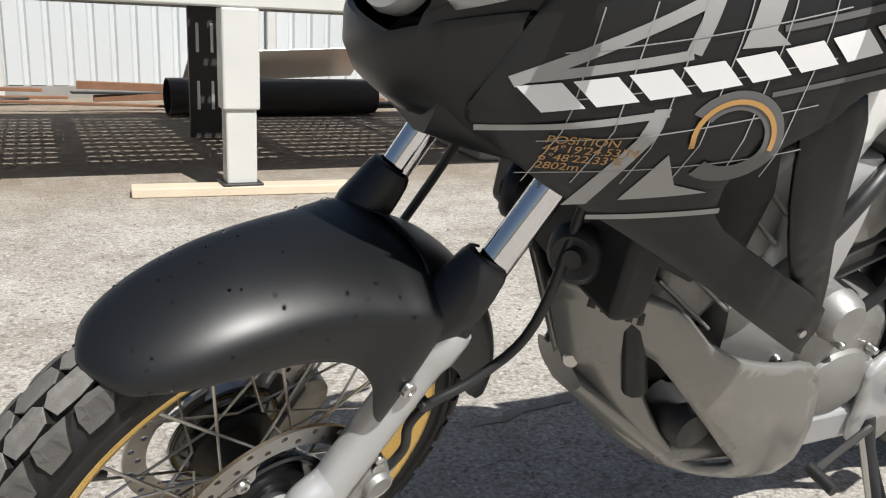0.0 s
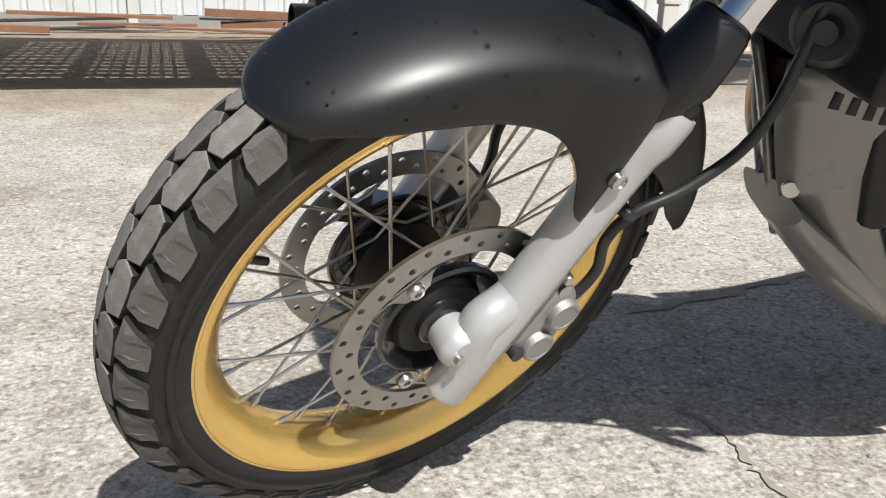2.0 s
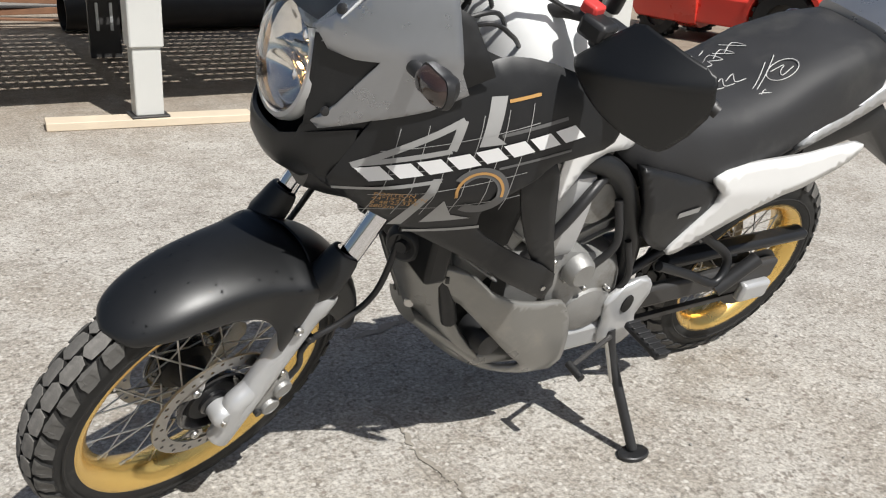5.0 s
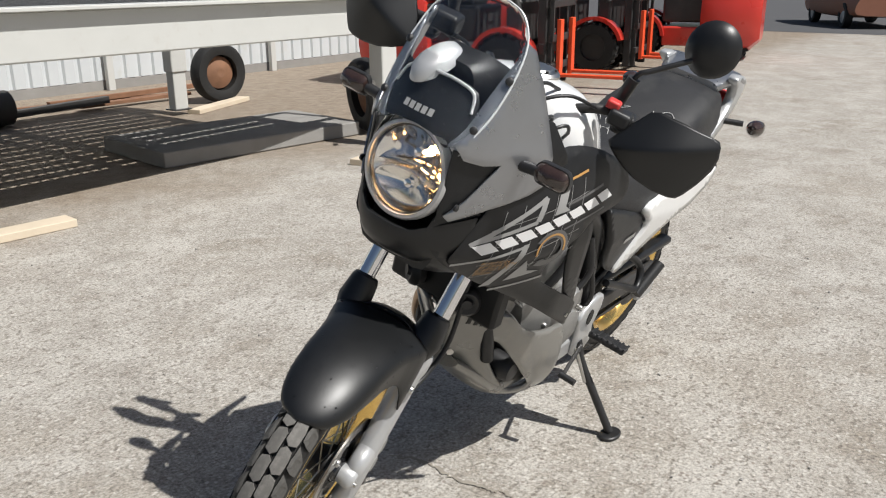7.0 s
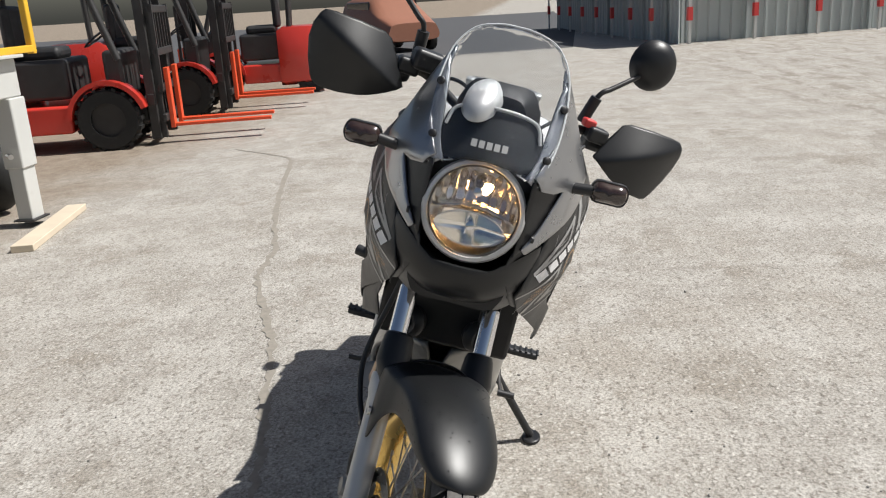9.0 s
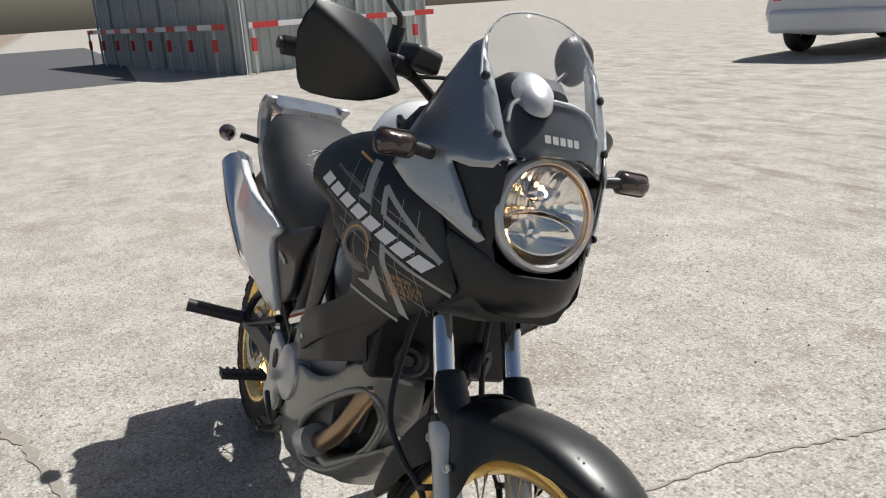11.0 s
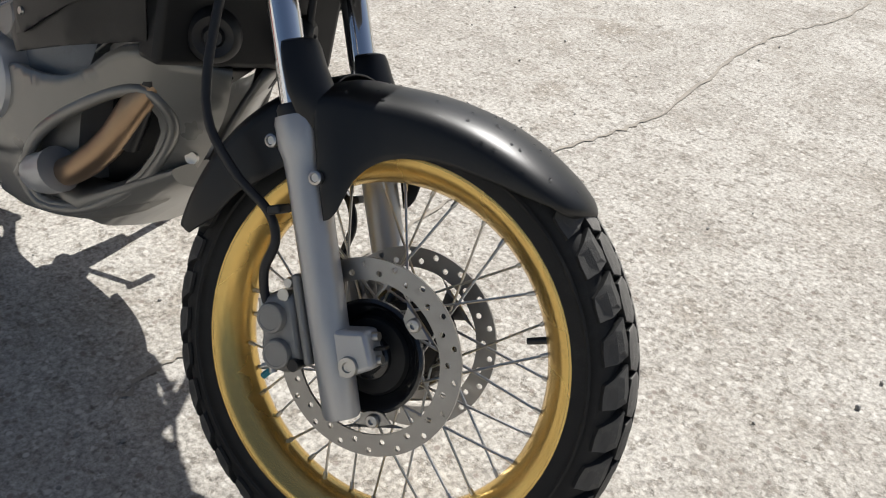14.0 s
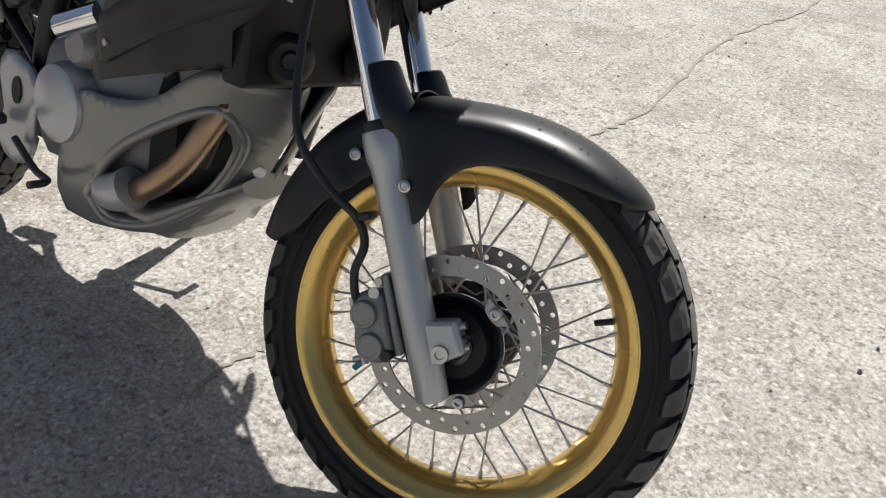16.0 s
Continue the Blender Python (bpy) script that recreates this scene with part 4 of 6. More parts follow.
    put("pin_boot", tube([c0 + FD * 0.052 + FWD * 0.020 + Vector((0, sy * 0.004, 0)), c0 + FD * 0.052 + FWD * 0.020 + Vector((0, sy * 0.030, 0))], 0.0085, 14, 1, False), M["steel"], leg, "", S)
    put("nipple_cap", tube([c0 + FD * -0.048 + FWD * -0.026 + Vector((0, sy * 0.015, 0)), c0 + FD * -0.056 + FWD * -0.040 + Vector((0, sy * 0.015, 0))], 0.0048, 10, 1, False), M["teal"], leg, "teal rubber cap", S)
    put("hose_union", lathe([(0, 0.010), (0.006, 0.010), (0.007, 0.004), (0.0095, 0.003), (0.0095, -0.006)], Matrix.Translation(fk(0.055, sy * 0.104, -0.075)) @ pose(0, 0, 0, -90 * sy, 0, 0), 12), M["steel"], leg, "", S)
    put("hose_clamp", box((0, 0, 0), (0.03, 0.02, 0.012), Matrix.Translation(fk(0.19, sy * 0.104, -0.045)) @ Q), M["hose"], leg, "", S, bev=0.003)
    put("caliper_bracket", box((0, 0, 0), (0.045, 0.012, 0.12), Matrix.Translation(fk(0.045, sy * 0.086, -0.035)) @ Q), M["engine"], leg, "", S, bev=0.004)
    return leg


for sy in (1, -1):
    fork_leg(sy)
put("front_axle", lathe([(0, -0.1), (0.0095, -0.1), (0.0095, 0.1), (0, 0.1)], Matrix.Translation(AXF) @ TURN_Y, 16), M["steel"], bike, "", S)
for s_, zz in ((0.62, 0.035), (0.80, 0.03)):
    put("triple_clamp", box((0, 0, 0), (0.075, 0.25, zz), Matrix.Translation(fk(s_)) @ Q), M["darksteel"], bike, "dark cast fork clamp", S, bev=0.012)

# ---- front mudguard ----


def interp(x, table):
    """Cubic interpolation through the rows of a table."""
    n = len(table)
    x = max(table[0][0], min(table[-1][0], x))
    i = 0
    while i < n - 2 and x > table[i + 1][0]:
        i += 1
    p, q = table[i], table[i + 1]
    h = q[0] - p[0]
    t = (x - p[0]) / h
    o, r = table[max(0, i - 1)], table[min(n - 1, i + 2)]
    out = []
    for k in range(1, len(p)):
        s0 = (q[k] - o[k]) / (q[0] - o[0])
        s1 = (r[k] - p[k]) / (r[0] - p[0])
        out.append((2 * t ** 3 - 3 * t ** 2 + 1) * p[k] + (t ** 3 - 2 * t ** 2 + t) * h * s0 + (-2 * t ** 3 + 3 * t ** 2) * q[k] + (t ** 3 - t ** 2) * h * s1)
    return out


# angle, crown radius, half width, side drop
GUARD = [(53.5, 0.341, 0.010, 0.006), (55, 0.344, 0.040, 0.014), (58.5, 0.346, 0.060, 0.022), (66, 0.346, 0.076, 0.034), (77, 0.346, 0.085, 0.046), (90, 0.346, 0.091, 0.058), (101, 0.349, 0.099, 0.076), (108, 0.354, 0.109, 0.106),
         (113, 0.361, 0.116, 0.146), (117, 0.362, 0.118, 0.160), (121, 0.362, 0.117, 0.162)]
GUARD_BACK = [(116, 0.372, 0.074, 0.06), (128, 0.374, 0.078, 0.085), (140, 0.372, 0.082, 0.085), (150, 0.366, 0.084, 0.070), (162, 0.358, 0.084, 0.055), (170, 0.354, 0.078, 0.03)]


def guard_point(a, u, table, round_=0.036):
    R_, w_, h_ = interp(a, table)
    t = abs(u)
    dip = round_ * min(1, w_ / 0.085)
    if t < 0.62:
        k = t / 0.62
        yy = w_ * math.sin(k * math.pi / 2)
        rr = R_ - dip * (1 - math.cos(k * math.pi / 2))
    else:
        k = (t - 0.62) / 0.38
        yy = w_ * (1 + 0.03 * k - 0.03 * k * k)
        rr = R_ - dip - max(0.004, h_ - 0.02) * k
    return Vector((rr * math.cos(radians(a)), math.copysign(yy, u), rr * math.sin(radians(a))))


def mudguard(table, a0, a1, tongue=False):
    bm = bmesh.new()
    rows = []
    for i in range(61):
        a = a0 + (a1 - a0) * i / 60
        row = []
        for k in range(33):
            u = -1 + 2 * k / 32
            p = guard_point(a, u, table)
            if tongue and abs(u) > 0.62:
                # the rear edge slants forward of the fork leg, down to the bolt
                p = guard_point(a + 2.5 * ((abs(u) - 0.62) / 0.38) * max(0.0, (a - 106) / 12.0), u, table)
            row.append(bm.verts.new(AXF + p))
        rows.append(row)
    ring_faces(bm, rows, False, False)
    bmesh.ops.recalc_face_normals(bm, faces=bm.faces[:])
    bm.normal_update()
    if sum((f.calc_center_median() - AXF).dot(f.normal) for f in bm.faces) < 0:
        bmesh.ops.reverse_faces(bm, faces=bm.faces[:])
    bm.faces.layers.int.new("oriented")
    return bm


mg = put("front_mudguard", mudguard(GUARD, 53.5, 117.5, True), M["fender"], bike, "satin black plastic front mudguard", S, thick=0.0035)
put("rear_flap", mudguard(GUARD_BACK, 116, 170), M["fender"], mg, "black rear half of the mudguard", S, thick=0.0035)
FWD = Vector((math.cos(RAKE), 0, math.sin(RAKE)))
for sy in (1, -1):
    # raised shroud in front of the fork tube
    bm = bmesh.new()
    rings = []
    for s_, rx, ry, fo in ((0.25, 0.060, 0.028, 0.014), (0.275, 0.053, 0.038, 0.007), (0.30, 0.047, 0.040, 0.002), (0.33, 0.042, 0.039, -0.002), (0.36, 0.038, 0.036, -0.005), (0.382, 0.036, 0.033, -0.006), (0.392, 0.033, 0.029, -0.006), (0.395, 0.027, 0.022, -0.006)):
        cc = fk(s_, sy * (FORK_Y - 0.004 - 0.35 * max(0.0, 0.33 - s_)), fo + 0.010)
        rings.append([bm.verts.new(cc + FWD * rx * math.cos(t) + Vector((0, ry * math.sin(t), 0))) for t in [radians(-88 + 176 * k / 22) for k in range(23)]])
    ring_faces(bm, rings, False, False)
    put("fork_shroud", bm, M["fender"], mg, "", S, thick=0.003)
    for ang, r, yb in ((119.0, 0.238, 0.1225), (134, 0.308, 0.084)):
        p = AXF + Vector((r * math.cos(radians(ang)), sy * yb, r * math.sin(radians(ang))))
        put("mudguard_bolt", lathe([(0, 0.003), (0.005, 0.003), (0.006, 0.005), (0.009, 0.004), (0.0095, -0.002)], Matrix.Translation(p) @ pose(0, 0, 0, -90 * sy, 0, 0), 16), M["steel"], mg, "steel button bolt", S)
# water drops on the mudguard
drops = bmesh.new()
drnd = random.Random(8)
for k in range(70):
    a = drnd.uniform(58, 112)
    u = drnd.uniform(-0.75, 0.75)
    p = AXF + guard_point(a, u, GUARD)
    nrm = (guard_point(a, u, GUARD)).normalized()
    bmesh.ops.create_icosphere(drops, subdivisions=1, radius=drnd.uniform(0.0012, 0.0026), matrix=Matrix.Translation(p + nrm * 0.0004))
tagged(put("water_drop", drops, M["water"], mg, "clear water drops", S), kind="stuff")

# ---- brake hoses and cables ----
hz = [fk(0.66, 0.10, 0.03), fk(0.50, 0.105, -0.07), fk(0.34, 0.128, -0.115), fk(0.25, 0.122, -0.095), fk(0.19, 0.108, -0.060), fk(0.15, 0.104, -0.058), fk(0.115, 0.106, -0.080), fk(0.075, 0.100, -0.088), fk(0.055, 0.096, -0.075)]
put("brake_hose", tube(hz, 0.0065, 10), M["hose"], bike, "black rubber brake hose", S)
hz = [fk(0.66, -0.10, 0.03), fk(0.50, -0.105, -0.07), fk(0.34, -0.128, -0.115), fk(0.25, -0.122, -0.095), fk(0.19, -0.108, -0.060), fk(0.15, -0.104, -0.058), fk(0.115, -0.106, -0.080), fk(0.075, -0.100, -0.088), fk(0.055, -0.096, -0.075)]
put("brake_hose", tube(hz, 0.0065, 10), M["hose"], bike, "black rubber brake hose", S)


# ---- fairing surfaces ----
def y_fair(x, z):
    base = 0.296 * (1 - math.exp(min(x + 0.02, 0) / 0.225))
    low = max(0.0, 0.87 - z)
    high = max(0.0, z - 0.965)
    return base - 0.55 * low * max(0.28, min(1.0, (x + 0.60) / 0.35)) - 2.6 * high * high


def y_grey(x, z):
    return 0.26 * (1 - math.exp(min(x + 0.03, 0) / 0.16)) - 0.42 * max(0.0, z - 1.10) - 0.05 * max(0.0, 1.0 - z)


def fair(sy, lift=0.0):
    return lambda u, v: Vector((u, sy * (y_fair(u, v) + lift), v))


FAIR = [(-0.209, 1.013), (-0.185, 0.955), (-0.158, 0.885), (-0.152, 0.862), (-0.168, 0.842), (-0.243, 0.792), (-0.29, 0.768), (-0.45, 0.685), (-0.604, 0.590), (-0.618, 0.598), (-0.612, 0.66), (-0.52, 0.715),
        (-0.43, 0.765), (-0.405, 0.80), (-0.402, 0.845), (-0.43, 0.872), (-0.475, 0.905), (-0.50, 0.935), (-0.585, 0.960), (-0.608, 0.99), (-0.60, 1.03), (-0.55, 1.068), (-0.474, 1.094), (-0.40, 1.100), (-0.355, 1.085), (-0.29, 1.055)]
FRONT = [(-0.118, 0.955), (-0.11, 0.93), (-0.112, 0.895), (-0.155, 0.845), (-0.24, 0.80), (-0.27, 0.85), (-0.28, 0.95), (-0.40, 1.03), (-0.46, 1.075), (-0.40, 1.088), (-0.325, 1.062), (-0.27, 1.032), (-0.19, 0.998)]
ARM = [(-0.455, 0.885), (-0.51, 0.93), (-0.535, 0.86), (-0.575, 0.75), (-0.618, 0.655), (-0.585, 0.645), (-0.535, 0.72), (-0.49, 0.80)]
for sy in (1, -1):
    f = put("side_fairing", sheet(FAIR, fair(sy), 2, 0.03), M["black"], bike, "matte black side fairing with grey and bronze graphics", thick=0.005)
    put("front_panel", sheet(FRONT, lambda u, v: Vector((u, sy * min(y_fair(u, v) - 0.009, y_grey(u, v) - 0.007), v)), 2, 0.03), M["black"], f, "matte black inner panel behind the headlight", thick=0.004)
    put("fairing_arm", sheet(ARM, fair(sy, -0.008), 2, 0.03), M["black"], f, thick=0.008)
    if sy == -1:
        put("lower_panel", sheet([(-0.311, 0.765), (-0.392, 0.692), (-0.399, 0.638), (-0.513, 0.597), (-0.640, 0.552), (-0.648, 0.58), (-0.60, 0.65), (-0.45, 0.73)], fair(sy, -0.007), 0, 0.03), M["black"], f, thick=0.004)
    for px_, pz_ in ((-0.600, 0.622),):
        put("fairing_bolt", lathe([(0, 0.002), (0.003, 0.002), (0.0055, 0.002), (0.006, -0.002)], Matrix.Translation((px_, sy * (y_fair(px_, pz_) + 0.001), pz_)) @ pose(0, 0, 0, -90 * sy, 0, 0), 14), M["steel"], f)


def decal(name, pts, sy, material, parent, lift=0.0012, sm=0):
    return put(name, sheet(pts, fair(sy, lift), sm, 0.025), material, parent, smooth=True)


def stripe(p, q, w):
    d = Vector(q) - Vector(p)
    n = Vector((-d.y, d.x)).normalized() * w / 2
    return [tuple(Vector(p) + n), tuple(Vector(q) + n), tuple(Vector(q) - n), tuple(Vector(p) - n)]


both_sides = (1, -1)
for sy in both_sides:
    parent = [o for o in bike.children if o.name.startswith("side_fairing")][0 if sy == 1 else 1]
    A0, A1 = (Vector((-0.193, 0.887)), Vector((-0.532, 1.0))) if sy == 1 else (Vector((-0.537, 0.99)), Vector((-0.192, 0.881)))
    ux = (A1 - A0).normalized()
    uz = Vector((-ux.y, ux.x))
    if uz.y < 0:
        uz = -uz
    L = (A1 - A0).length
    # slanted white wedges stand for the model name
    for k in range(8):
        def at(u, v):
            return tuple(A0 + ux * (L * (k + 0.05 + 0.80 * u) / 8 + (v - 0.5) * 0.016 * (1 if sy == -1 else -1)) + uz * (0.026 * (v - 0.5)))
        decal("name_block", [at(0, 0), at(1, 0), at(1, 1), at(0, 1)], sy, M["decalw"], parent, 0.0024)
    for p, q, w_, mk in (((-0.18, 0.90), (-0.328, 1.006), 0.011, "decalg"), ((-0.326, 1.006), (-0.317, 0.953), 0.014, "decalg"), ((-0.19, 0.906), (-0.317, 0.952), 0.009, "decalg"),
                         ((-0.164, 0.846), (-0.312, 0.896), 0.007, "decalg"), ((-0.298, 0.757), (-0.41, 0.793), 0.007, "decalg"), ((-0.40, 0.925), (-0.52, 0.962), 0.005, "decald"), ((-0.39, 0.985), (-0.50, 1.018), 0.006, "decald")):
        decal("graphic_stripe", stripe(p, q, w_), sy, M[mk], parent, 0.0012)
    for poly in ([(-0.357, 0.963), (-0.366, 1.045), (-0.392, 1.048), (-0.383, 0.983), (-0.400, 0.972)], [(-0.299, 0.898), (-0.313, 0.901), (-0.290, 0.775), (-0.271, 0.767)], [(-0.328, 0.854), (-0.313, 0.788), (-0.386, 0.814), (-0.352, 0.818)]):
        decal("graphic_shape", poly, sy, M["decalg"], parent, 0.0013)
    decal("serial_bar", stripe((-0.395, 1.040), (-0.448, 1.053), 0.005), sy, M["decalo"], parent, 0.0015)
    for k in range(6):
        x0 = -0.225 - k * 0.040
        decal("grid_line", stripe((x0, 0.79 + k * 0.010), (x0 - 0.012, 0.98 + k * 0.012), 0.0012), sy, M["decalg"], parent, 0.0017)
    for k in range(4):
        z0 = 0.80 + k * 0.045
        decal("grid_line", stripe((-0.215, z0), (-0.45, z0 + 0.075), 0.0012), sy, M["decalg"], parent, 0.0017)
    for r0_, r1_, a0, a1, mk, lf in ((0.030, 0.049, 25, 300, "decald", 0.0018), (0.036, 0.041, -20, 190, "decalo", 0.0028)):
        cx, cz = -0.378, 0.878
        arc = [(cx + r1_ * math.cos(radians(a)), cz + r1_ * math.sin(radians(a))) for a in range(a0, a1 + 1, 10)]
        arc += [(cx + r0_ * math.cos(radians(a)), cz + r0_ * math.sin(radians(a))) for a in range(a1, a0 - 1, -10)]
        decal("graphic_ring", arc, sy, M[mk], parent, lf)


def lettering(text, size, origin, ang, sy, material, parent, lift=0.0022):
    """Readable wording laid on the fairing."""
    cu = bpy.data.curves.new("lettering", 'FONT')
    cu.body, cu.size, cu.space_line = text, size, 0.85
    tmp = bpy.data.objects.new("lettering_tmp", cu)
    scene.collection.objects.link(tmp)
    bpy.context.view_layer.update()
    me = bpy.data.meshes.new_from_object(tmp.evaluated_get(bpy.context.evaluated_depsgraph_get()))
    bpy.data.objects.remove(tmp)
    ca, sa = math.cos(radians(ang)), math.sin(radians(ang))
    for v in me.vertices:
        u, w_ = v.co.x * ca - v.co.y * sa, v.co.x * sa + v.co.y * ca
        xx = origin[0] - u * sy
        zz = origin[1] + w_
        v.co = (xx, sy * (y_fair(xx, zz) + lift), zz)
    me.materials.clear()
    me.materials.append(material)
    o = new("lettering", me)
    o.parent = parent
    return tagged(o, "small bronze position lettering")


sides = [o for o in bike.children if o.name.startswith("side_fairing")]
POS = "POSITION\n44°19'24.53\"N\n6°48'22.33\"E\n2802m"
lettering(POS, 0.0135, (-0.222, 0.846), 8, 1, M["decalo"], sides[0])
lettering(POS, 0.0135, (-0.302, 0.841), -2, -1, M["decalo"], sides[1])

# ---- nose below the headlight, inner fairing ----
nose = loft([(-0.135, [(0, 0.855), (0.075, 0.862), (0.092, 0.915), (0.106, 0.905), (0.085, 0.822), (0, 0.816)]),
             (-0.17, [(0, 0.855), (0.095, 0.88), (0.112, 0.945), (0.130, 0.900), (0.098, 0.812), (0, 0.808)]),
             (-0.24, [(0, 0.88), (0.13, 0.93), (0.145, 0.965), (0.164, 0.90), (0.120, 0.800), (0, 0.82)]),
             (-0.32, [(0, 0.90), (0.16, 0.95), (0.172, 0.975), (0.190, 0.90), (0.140, 0.790), (0, 0.83)])])
nf = put("nose_fairing", nose, M["black"], bike, "matte black nose under the headlight")


def chin():
    """A lip that runs round under the headlight: hollow inside, rolled at its upper edge."""
    bm = bmesh.new()
    rows = []
    for i in range(41):
        y = -0.150 + 0.300 * i / 40
        t = abs(y)
        x0 = -0.088 - 0.040 * (t / 0.1) ** 2.3
        up = 0.55 * max(0.0, t - 0.055)
        prof = [(-0.075, 0.850, 0.3), (-0.050, 0.852, 0.4), (-0.024, 0.868, 0.8), (-0.008, 0.900, 1.0), (-0.001, 0.912, 1.0), (0.006, 0.911, 1.0), (0.009, 0.900, 1.0), (0.007, 0.872, 0.7), (-0.004, 0.850, 0.4), (-0.028, 0.832, 0.2), (-0.075, 0.818, 0.0), (-0.12, 0.806, 0.0)]
        rows.append([bm.verts.new((x0 + dx, y * (1.0 + dx * 0.9), z + up * k)) for dx, z, k in prof])
    ring_faces(bm, rows, False, False)
    return bm


put("chin_lip", chin(), M["fender"], nf, "black scooped lip under the headlight", thick=0.004)
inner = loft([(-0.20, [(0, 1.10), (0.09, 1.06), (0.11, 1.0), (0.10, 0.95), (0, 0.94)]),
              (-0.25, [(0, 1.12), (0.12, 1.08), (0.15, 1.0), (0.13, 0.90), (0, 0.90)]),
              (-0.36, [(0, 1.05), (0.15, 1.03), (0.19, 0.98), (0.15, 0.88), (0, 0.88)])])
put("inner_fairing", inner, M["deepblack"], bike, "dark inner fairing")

# ---- headlight ----
HC, HN = Vector((-0.121, 0, 1.017)), Vector((0.985, 0, 0.17)).normalized()
HM = Matrix.Translation(HC) @ HN.to_track_quat('Z', 'Y').to_matrix().to_4x4()
hl = put("headlight", lathe([(0.089, 0.005), (0.091, 0.011), (0.098, 0.010), (0.1025, 0.003), (0.1025, -0.010), (0.088, -0.010)], HM, 64, True), M["silver"], bike, "round headlight with silver ring, glowing bulbs for warm glints")
bm = bmesh.new()
rings = []
for i in range(25):
    r = 0.090 * (1 - i / 24) + 0.0004
    row = []
    for k in range(120):
        th = 2 * math.pi * k / 120
        xx, yy = r * math.cos(th), r * math.sin(th)
        zz = -0.002 - 0.055 * (1 - (r / 0.09) ** 2)
        zz += 0.0016 * abs(math.sin(xx * math.pi / 0.020)) * (1 if yy > 0.004 else 0.35) + 0.0008 * math.sin(yy * 2 * math.pi / 0.045)
        row.append(bm.verts.new(HM @ Vector((xx, yy, zz))))
    rings.append(row)
ring_faces(bm, rings, True, False)
put("reflector_bowl", bm, M["reflector"], hl, "bright fluted reflector")
put("lamp_housing", lathe([(0.1005, -0.009), (0.099, -0.03), (0.09, -0.06), (0.05, -0.09), (0.0, -0.095)], HM, 48, False, False), M["black"], hl)
put("lens", lathe([(0.0905, 0.002), (0.087, 0.012), (0.075, 0.021), (0.05, 0.030), (0.025, 0.0345), (0.0, 0.036)], HM, 56, False, False), M["lens"], hl, "clear domed headlight lens").visible_shadow = False
put("reflector_divider", sheet([(-0.082, -0.002), (-0.05, 0.012), (0, 0.02), (0.05, 0.012), (0.082, -0.002), (0.05, 0.004), (0, 0.011), (-0.05, 0.004)], lambda u, v: HM @ Vector((u, v - 0.008, -0.012)), 2, 0.03), M["reflector"], hl, thick=0.03)
put("gasket", lathe([(0.086, 0.004), (0.0895, 0.0065), (0.0895, -0.004), (0.086, -0.004)], HM, 64, True), M["hose"], hl, "black rubber gasket")
eye = bmesh.new()
rings = [[eye.verts.new(HM @ Vector((0.068 * r * math.cos(a), -0.036 + 0.033 * r * math.sin(a) * (1 - 0.12 * math.cos(a) ** 2), -0.006 - 0.030 * (1 - r * r)))) for a in [2 * math.pi * k / 56 for k in range(56)]] for r in (1.06, 1.0, 0.9, 0.75, 0.55, 0.35, 0.12)]
ring_faces(eye, rings, True, False)
put("dip_reflector", eye, M["reflector"], hl, "bright eye shaped lower reflector", thick=0.002)
for dx in (-0.032, 0.036):
    put("bulb_shade", lathe([(0.0, -0.018), (0.009, -0.02), (0.011, -0.03), (0.011, -0.065)], HM @ Matrix.Translation((0, dx, 0)), 20), M["chrome"], hl)
# Emissive bulbs added to paint warm glints and brighten the reflector.
glint_m = bpy.data.materials.new("warm_glint_glow")
glint_m.use_nodes = True
lb = glint_m.node_tree.nodes["Principled BSDF"]
lb.inputs["Emission Color"].default_value = (1.0, 0.55, 0.22, 1)
lb.inputs["Emission Strength"].default_value = 60.0
for bx, by in ((0.014, 0.040), (-0.03, -0.032)):
    put("bulb", lathe([(0, 0.012), (0.006, 0.01), (0.008, 0.0), (0.006, -0.012)], HM @ Matrix.Translation((bx, by, -0.040)), 16), glint_m, hl, "glowing bulb standing in for warm reflector glints")


# ---- windscreen and grey wings ----
def x_screen(y, z):
    t = z - 1.12
    return -0.108 - 0.52 * t - 0.55 * t * t - 2.6 * y * y


def on_screen(lift=0.0):
    return lambda u, v: Vector((x_screen(u, v) + lift, u, v))


SCR = [(0.0, 1.122), (0.045, 1.118), (0.082, 1.10), (0.115, 1.12), (0.128, 1.17), (0.130, 1.235), (0.118, 1.30), (0.085, 1.345), (0.04, 1.362), (0.0, 1.365)]
SCR = SCR + [(-a, b) for a, b in reversed(SCR[1:-1])]
ws = put("windscreen", sheet(SCR, on_screen(0.006), 2, 0.02), M["screen"], bike, "clear curved plastic windscreen with scratches", thick=0.003)
ws.visible_shadow = False
# pale tube added so the outline of the clear screen reads bright
put("screen_edge", tube([Vector((x_screen(p[0], p[1]) + 0.005, p[0], p[1])) for p in SCR[1:-1]][2:-3], 0.0022, 6, 4), M["screenedge"], ws, "pale tube that brightens the outline of the screen")
lowcov = [(0.0, 1.118), (0.06, 1.112), (0.095, 1.115), (0.10, 1.16), (0.085, 1.20), (0.04, 1.213), (0.0, 1.215)]
put("screen_base", sheet(lowcov + [(-a, b) for a, b in reversed(lowcov[1:-1])], on_screen(-0.006), 2, 0.02), M["black"], bike, "black panel behind the screen", thick=0.004)
WING = [(0.082, 1.105), (0.098, 1.14), (0.105, 1.20), (0.118, 1.285), (0.131, 1.24), (0.131, 1.17), (0.125, 1.12), (0.108, 1.09)]
